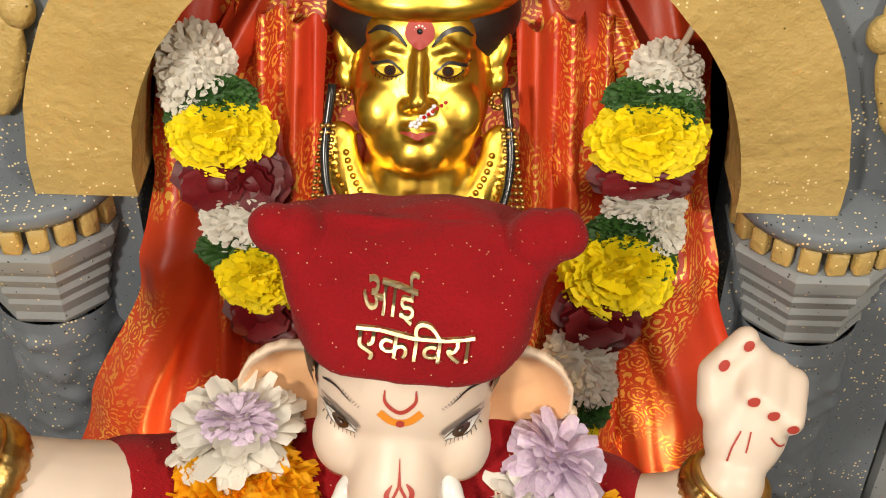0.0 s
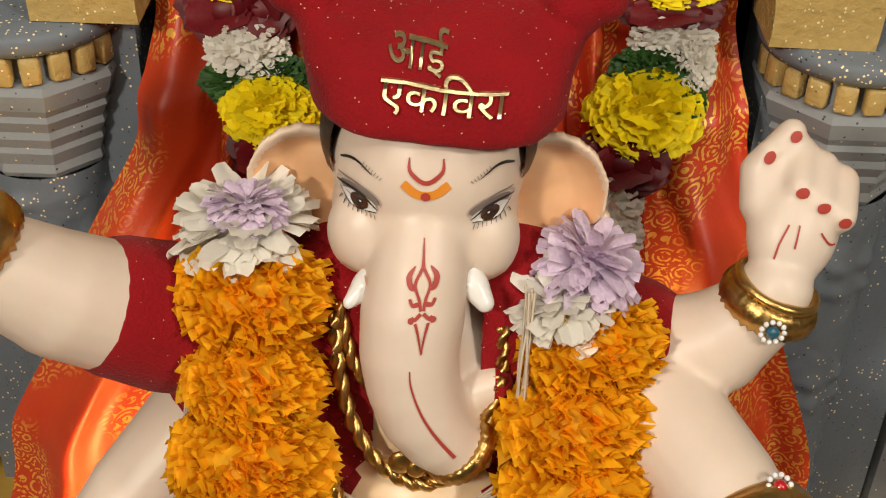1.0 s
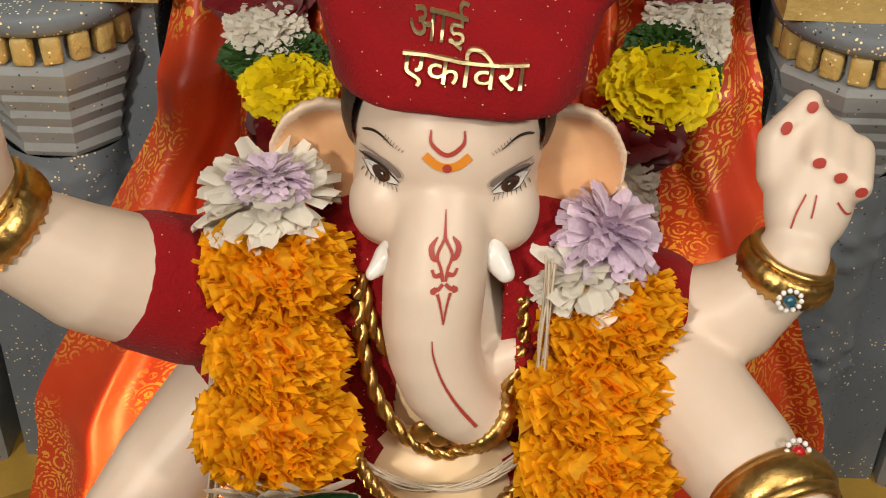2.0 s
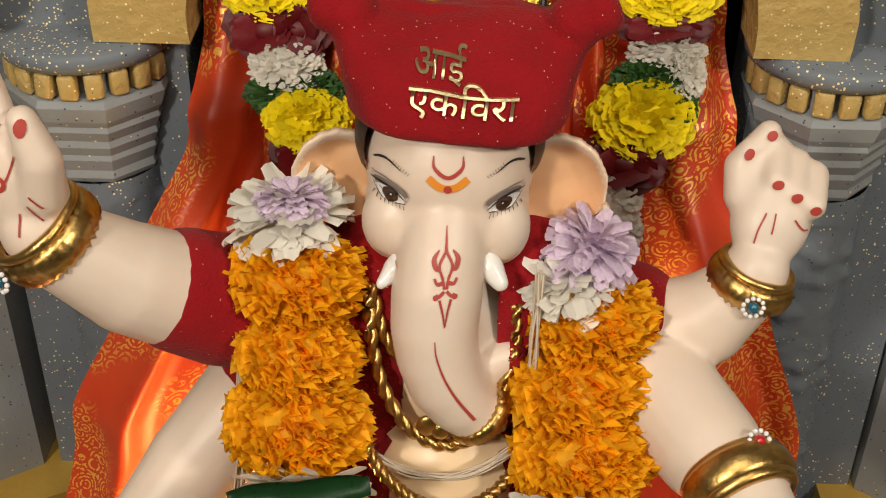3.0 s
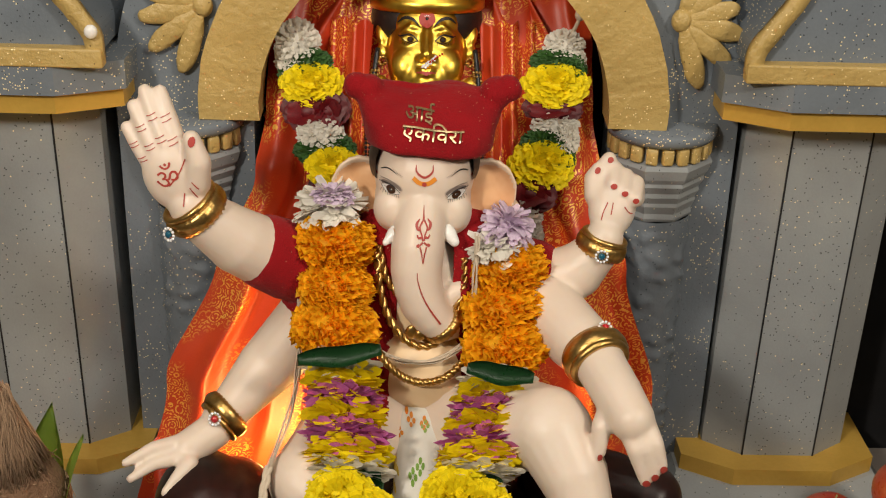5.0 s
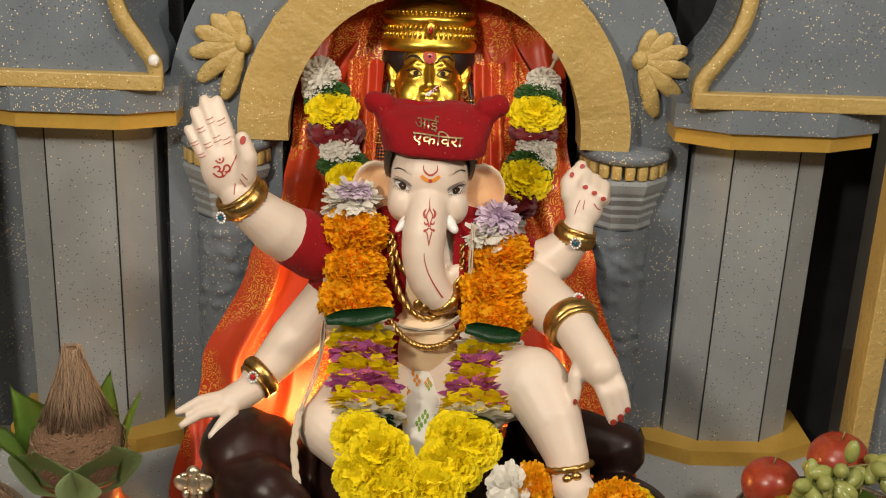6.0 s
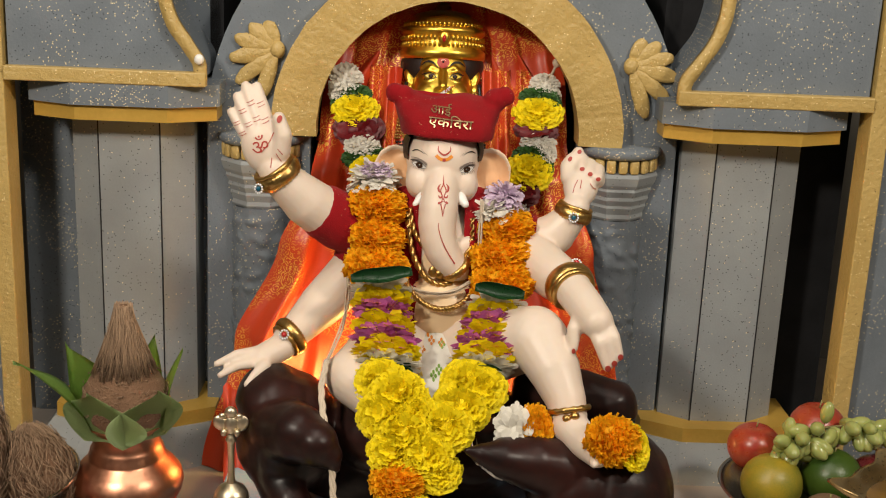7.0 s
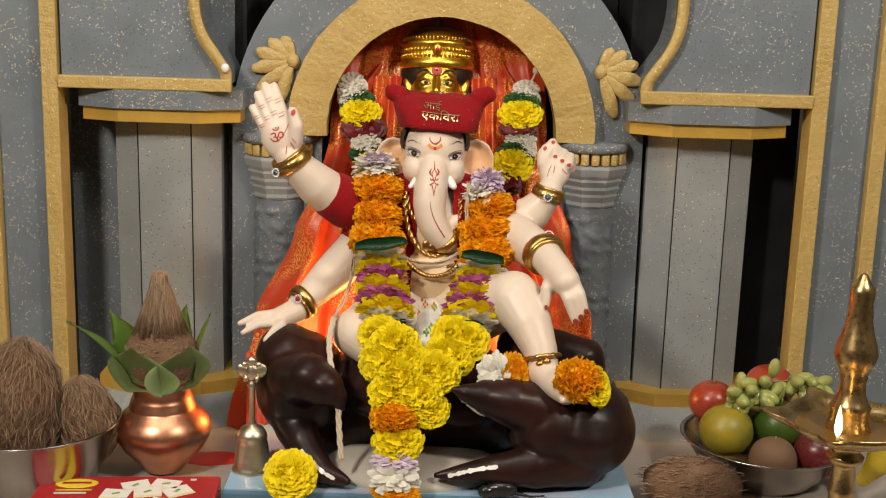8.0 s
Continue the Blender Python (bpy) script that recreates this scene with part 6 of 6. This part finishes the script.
        for a, b in zip(rows, rows[1:]):
            for q in range(4):
                bm.faces.new((a[q], a[q + 1], b[q + 1], b[q]))
        bmesh.ops.solidify(bm, geom=bm.faces[:], thickness=0.0007)
        bmesh.ops.recalc_face_normals(bm, faces=bm.faces)
        bm.transform(Matrix.Translation((-0.398, 0.430, 0.138)) @ Matrix.Rotation(math.radians(ang), 4, "Z"))
        ob = single("leaf", bm, mt, "broad green leaf tucked round the pot's mouth", "leaf", "leaves in the copper pot")


def coir_coconut(c, r, seed, lean, label):
    k = thing("husked_coconut", label, "coconut", Vector(c) - Vector((0, 0, r[2])), "coconuts in the steel bowl")
    bm = ball(bmesh.new(), c, r, 30, pose(0, 0, 0, 0, lean, 0))
    part("shell", roughen(bm, 0.004, 50), "husk", k)
    rnd = random.Random(seed)
    bm = bmesh.new()
    rot = pose(0, 0, 0, 0, lean, 0).to_3x3()
    for i in range(1100):
        a, b = rnd.uniform(0, 2 * math.pi), rnd.uniform(-1.2, 1.25)
        pts = []
        for u in (0, 0.5, 1):
            bb = b + 0.55 * u * (1 if rnd.random() > 0.08 else -1)
            rr = 1.01 + 0.05 * rnd.random() + 0.12 * u * rnd.random()
            aa = a + rnd.uniform(-0.32, 0.32)
            pts.append(Vector(c) + rot @ Vector((r[0] * rr * math.cos(aa) * math.cos(bb), r[1] * rr * math.sin(aa) * math.cos(bb), r[2] * rr * math.sin(bb))))
        tube(bm, pts, 0.00038, 3)
    f = part("fibres", bm, "fibre", k, "loose coir fibres")
    f["kind"] = "stuff"


def steel_bowl():
    c = (-0.575, 0.375, 0.0)
    t = thing("steel_bowl", "shallow shiny steel bowl holding two husked coconuts", "bowl", c)
    part("bowl", lathe(bmesh.new(), [(0.0, 0.004), (0.085, 0.002), (0.088, 0.006), (0.105, 0.045), (0.118, 0.088), (0.124, 0.094), (0.126, 0.098), (0.124, 0.099), (0.116, 0.090), (0.102, 0.045), (0.084, 0.008), (0.0, 0.007)], c, 64), "steel", t)
    coir_coconut((-0.596, 0.370, 0.112), (0.062, 0.060, 0.098), 5, 8, "large pale brown husked coconut standing in the bowl")
    coir_coconut((-0.500, 0.392, 0.090), (0.040, 0.042, 0.062), 6, -12, "smaller dark brown husked coconut lying in the bowl")


def sweets_box():
    t = thing("sweets_box", "glossy red sweets carton with a picture of white sweets", "box", (-0.42, 0.27, 0))
    M = Matrix.Translation((-0.415, 0.262, 0)) @ Matrix.Rotation(math.radians(4), 4, "Z")

    def put(bm):
        bm.transform(M)
        return bm
    part("carton", put(box(bmesh.new(), -0.125, 0.125, -0.085, 0.062, 0.0, 0.034, 0.003)), "box_red", t, smooth=False)
    part("printed_badge", put(ball(bmesh.new(), (-0.072, 0.036, 0.0342), (0.030, 0.016, 0.0008), 20)), "box_yellow", t, "yellow oval printed badge")
    part("badge_bars", put(box(bmesh.new(), -0.092, -0.052, 0.033, 0.039, 0.0350, 0.0354)), "box_red", t, "red print bar")
    for k, (x, y, w) in enumerate(((-0.072, 0.014, 0.05), (-0.075, 0.004, 0.044))):
        part("print_bar", put(box(bmesh.new(), x - w / 2, x + w / 2, y - 0.0025, y + 0.0025, 0.0343, 0.0347)), "box_yellow" if k == 0 else "print_white", t, "pale print bar")
    part("green_mark", put(box(bmesh.new(), 0.084, 0.092, 0.044, 0.050, 0.0343, 0.0347)), "print_white", t, "small white printed square")
    for x, y, r in ((0.010, 0.030, 20), (0.052, 0.034, -14), (0.030, 0.008, 8), (0.070, 0.010, 30), (-0.012, 0.002, -8), (0.012, -0.030, 12), (0.055, -0.030, -20)):
        b = box(bmesh.new(), -0.019, 0.019, -0.013, 0.013, 0, 0.0006)
        b.transform(Matrix.Translation((x, y, 0.0342)) @ Matrix.Rotation(math.radians(r), 4, "Z"))
        part("printed_sweet", put(b), "print_white", t, "printed white sweet", smooth=False)
        b = box(bmesh.new(), -0.019, 0.019, -0.019, -0.013, 0, 0.0005)
        b.transform(Matrix.Translation((x, y, 0.0342)) @ Matrix.Rotation(math.radians(r), 4, "Z"))
        part("printed_side", put(b), "sweet_cream", t, "printed cream side", smooth=False)
        b = box(bmesh.new(), -0.006, 0.005, -0.003, 0.002, 0, 0.0009)
        b.transform(Matrix.Translation((x, y, 0.0342)) @ Matrix.Rotation(math.radians(r + 30), 4, "Z"))
        part("printed_leaf", put(b), "leaf_green", t, "printed green garnish", smooth=False)


def bell():
    c = (-0.250, 0.335, 0.0445)
    t = thing("hand_bell", "old brass hand bell with a winged finial", "bell", c)
    part("bell_body", lathe(bmesh.new(), [(0.0285, 0.0), (0.029, 0.003), (0.027, 0.006), (0.026, 0.012), (0.0235, 0.030), (0.0225, 0.040), (0.0205, 0.048), (0.022, 0.050), (0.0205, 0.056), (0.016, 0.063), (0.008, 0.068), (0.005, 0.070)], c, 40), "brass_old", t)
    part("handle", lathe(bmesh.new(), [(0.006, 0.068), (0.0045, 0.076), (0.0040, 0.10), (0.0046, 0.122), (0.007, 0.127), (0.005, 0.131), (0.004, 0.134)], c, 20), "brass_old", t)
    bm = bmesh.new()
    z = c[2]
    ball(bm, (c[0], c[1], z + 0.146), (0.0085, 0.006, 0.014), 14)
    ball(bm, (c[0], c[1], z + 0.162), (0.0078, 0.006, 0.0078), 14)
    for s in (-1, 1):
        ball(bm, (c[0] + s * 0.013, c[1], z + 0.148), (0.0085, 0.003, 0.0105), 12, Matrix.Rotation(math.radians(s * 24), 4, "Y"))
        ball(bm, (c[0] + s * 0.008, c[1] - 0.004, z + 0.137), (0.004, 0.004, 0.005), 10)
        ball(bm, (c[0] + s * 0.010, c[1], z + 0.157), (0.005, 0.003, 0.004), 10)
    part("finial", roughen(bm, 0.0006, 200), "brass_old", t)


def fruit_shape(c, r, dent=0.12, squash=0.92, seg=30):
    bm = ball(bmesh.new(), (0, 0, 0), 1, seg)
    for v in bm.verts:
        q = math.hypot(v.co.x, v.co.y)
        v.co.z = v.co.z * squash - dent * math.exp(-(q / 0.35) ** 2) * (1 if v.co.z > 0 else -0.5)
        v.co += 0.02 * Vector(noise.noise_vector(v.co * 1.6 + Vector(c) * 9))
    bm.transform(Matrix.Translation(c) @ Matrix.Diagonal((r, r, r, 1)))
    return bm


def fruit_bowl():
    c = (0.520, 0.455, 0.0)
    t = thing("fruit_bowl", "wide steel bowl heaped with fruit on the table", "bowl", c)
    part("bowl", lathe(bmesh.new(), [(0.0, 0.004), (0.075, 0.002), (0.078, 0.006), (0.105, 0.036), (0.122, 0.062), (0.128, 0.066), (0.130, 0.069), (0.128, 0.070), (0.119, 0.064), (0.102, 0.038), (0.074, 0.008), (0.0, 0.007)], c, 64), "steel", t)
    for name, cc, r, mt, label, sq in (("apple", (0.446, 0.505, 0.105), 0.037, "apple_red", "red apple with yellow streaks in the bowl", 0.9), ("apple", (0.545, 0.545, 0.118), 0.040, "apple_red", "red apple at the back of the bowl", 0.9),
                                       ("sweet_lime", (0.454, 0.440, 0.082), 0.041, "citrus_yellow", "yellow-green sweet lime in the bowl", 0.96), ("sweet_lime", (0.538, 0.452, 0.088), 0.041, "citrus_green", "dark green sweet lime in the bowl", 0.94),
                                       ("sapodilla", (0.512, 0.382, 0.060), 0.035, "sapota", "matt brown sapodilla in the bowl", 0.98), ("pomegranate", (0.585, 0.398, 0.066), 0.038, "plum_skin", "dark red shiny fruit in the bowl", 0.95),
                                       ("pomegranate", (0.606, 0.465, 0.080), 0.036, "plum_skin", "dark red fruit half hidden in the bowl", 0.95), ("fruit", (0.50, 0.50, 0.06), 0.040, "citrus_green", "green fruit at the bottom of the bowl", 0.95)):
        f = thing(name, label, "fruit", cc)
        part("skin", fruit_shape(cc, r, 0.14 if name == "apple" else 0.05, sq), mt, f)
        part("stalk", tube(bmesh.new(), [Vector(cc) + Vector((0, 0, r * 0.72)), Vector(cc) + Vector((0.002, 0, r * 1.04))], 0.0011, 6), "stem", f)
    g = thing("grape_bunch", "bunch of long pale green grapes with woody stems over the fruit", "grapes", (0.53, 0.45, 0.13))
    rnd = random.Random(8)
    spine = smooth_line([(0.462, 0.455, 0.126), (0.490, 0.450, 0.142), (0.525, 0.470, 0.150), (0.570, 0.480, 0.150), (0.620, 0.485, 0.142)], 10)
    part("stem", tube(bmesh.new(), spine, 0.0016, 6), "stem", g, "woody grape stem")
    base = mesh_of(ball(bmesh.new(), (0, 0, 0), (0.0094, 0.0094, 0.0165), 14), "grape", "grape")
    for i in range(46):
        p = rnd.choice(spine)
        d = Vector((rnd.uniform(-1, 1), rnd.uniform(-1.2, 0.7), rnd.uniform(-1.0, 0.35))).normalized()
        q = p + d * rnd.uniform(0.014, 0.026)
        ob = new("grape", base)
        ob.matrix_basis = Matrix.Translation(q) @ d.to_track_quat("Z", "Y").to_matrix().to_4x4() @ Matrix.Diagonal((*(rnd.uniform(0.9, 1.12),) * 3, 1))
        ob.parent = g
        ob.matrix_parent_inverse = g.matrix_basis.inverted()
        part("stalk", tube(bmesh.new(), [p, q], 0.0007, 5), "stem", g)
    bm = ball(bmesh.new(), (0.385, 0.335, 0.036), (0.072, 0.050, 0.040), 26)
    k = thing("coconut_husk", "brown fibrous coconut husk lying on the table", "husk", (0.385, 0.335, 0))
    part("husk", roughen(bm, 0.004, 60), "husk", k)
    b = bmesh.new()
    for i in range(420):
        a, e = rnd.uniform(0, 2 * math.pi), rnd.uniform(-0.1, 1.4)
        p = Vector((0.385 + 0.073 * math.cos(a) * math.cos(e), 0.335 + 0.051 * math.sin(a) * math.cos(e), 0.036 + 0.041 * math.sin(e)))
        tube(b, [p, p + Vector((rnd.uniform(-0.02, 0.012), rnd.uniform(-0.006, 0.006), rnd.uniform(-0.002, 0.005)))], 0.0005, 3)
    f = part("fibres", b, "fibre", k, "loose coir fibres")
    f["kind"] = "stuff"
    bm = bmesh.new()
    limb(bm, [(0.640, 0.360, 0.040, 0.010), (0.655, 0.350, 0.070, 0.018), (0.662, 0.352, 0.105, 0.018), (0.655, 0.360, 0.135, 0.010)], 14)
    single("banana", bmesh_from(fused(bm, 0.003, 4)), "box_yellow", "ripe yellow banana behind the brass lamp", "fruit")


def oil_lamp():
    c = (0.540, 0.170, 0.0)
    t = thing("oil_lamp", "tall brass oil lamp with spouted dish, one wick burning", "lamp", c)
    part("stem", lathe(bmesh.new(), [(0.0, 0.0), (0.055, 0.002), (0.058, 0.008), (0.050, 0.016), (0.030, 0.026), (0.019, 0.036), (0.024, 0.044), (0.017, 0.052), (0.0165, 0.066), (0.018, 0.070), (0.0165, 0.074), (0.0155, 0.100), (0.0175, 0.106), (0.0165, 0.110), (0.0150, 0.140),
                                     (0.0165, 0.145), (0.0235, 0.150), (0.024, 0.156), (0.018, 0.160), (0.020, 0.170), (0.027, 0.178)], c, 40), "brass", t)
    bm = bmesh.new()
    seg, rings = 90, []
    for r, z, dep in ((0.0, 0.180, 0), (0.030, 0.178, 0), (0.060, 0.184, 0.25), (0.078, 0.196, 0.7), (0.084, 0.206, 1.0), (0.0805, 0.206, 1.0), (0.074, 0.197, 0.7), (0.056, 0.188, 0.25), (0.028, 0.184, 0), (0.0, 0.184, 0)):
        ring = []
        for k in range(seg):
            a = 2 * math.pi * k / seg
            lobe = max(0.0, math.cos(5 * (a + 2.06) / 2) ** 2) ** 5
            rr = r * (1 + 0.34 * dep * lobe)
            ring.append(bm.verts.new((c[0] + rr * math.cos(a), c[1] + rr * math.sin(a), z + 0.004 * dep * lobe)))
        rings.append(ring)
    for a, b in zip(rings, rings[1:]):
        for k in range(seg):
            bm.faces.new((a[k], a[(k + 1) % seg], b[(k + 1) % seg], b[k]))
    part("dish", bm, "brass", t)
    part("oil", lathe(bmesh.new(), [(0.0, 0.1925), (0.066, 0.1925)], c, 40), "lamp_oil", t, "pool of dark oil")
    part("finial", lathe(bmesh.new(), [(0.027, 0.184), (0.029, 0.192), (0.026, 0.204), (0.0235, 0.216), (0.026, 0.222), (0.0225, 0.228), (0.0175, 0.240), (0.0155, 0.256), (0.018, 0.262), (0.0165, 0.266), (0.023, 0.278), (0.0275, 0.292), (0.0255, 0.304), (0.0205, 0.318), (0.0165, 0.336),
                                       (0.0145, 0.360), (0.0155, 0.372), (0.0155, 0.378), (0.011, 0.384), (0.004, 0.396), (0.0, 0.398)], c, 40), "brass", t)
    a = math.radians(-118)
    w = Vector((c[0] + 0.082 * math.cos(a), c[1] + 0.082 * math.sin(a), 0.204))
    part("wick", tube(bmesh.new(), [w + Vector((0.014, 0.022, -0.008)), w, w + Vector((0, 0, 0.005))], 0.0016, 6), "cotton", t)
    fl = lathe(bmesh.new(), [(0.0006, 0.0), (0.0036, 0.006), (0.0048, 0.013), (0.0040, 0.022), (0.0022, 0.032), (0.0, 0.042)], w + Vector((0, 0, 0.003)), 16)
    part("flame", fl, "flame", t, "bright yellow flame")


kalash()
steel_bowl()
sweets_box()
bell()
fruit_bowl()
oil_lamp()
# folded end of red cloth on the table beside the slab
bm = bmesh.new()
rows = []
for j in range(14):
    v = j / 13
    rows.append([bm.verts.new((-0.300 + 0.05 * u + 0.02 * v, 0.600 - 0.13 * v + 0.004 * math.sin(9 * u + 5 * v), 0.13 - 0.125 * v + 0.006 * math.sin(14 * u))) for u in [k / 10 for k in range(11)]])
for a, b in zip(rows, rows[1:]):
    for k in range(10):
        bm.faces.new((a[k], a[k + 1], b[k + 1], b[k]))
single("cloth_end", bm, "silk", "loose end of orange silk cloth touching the table", "cloth")
bm = ball(bmesh.new(), (-0.335, 0.475, 0.0), (0.050, 0.030, 0.0025), 20)
single("red_paper", roughen(bm, 0.002, 40), "plastic_red", "flat scrap of red paper on the table", "paper")
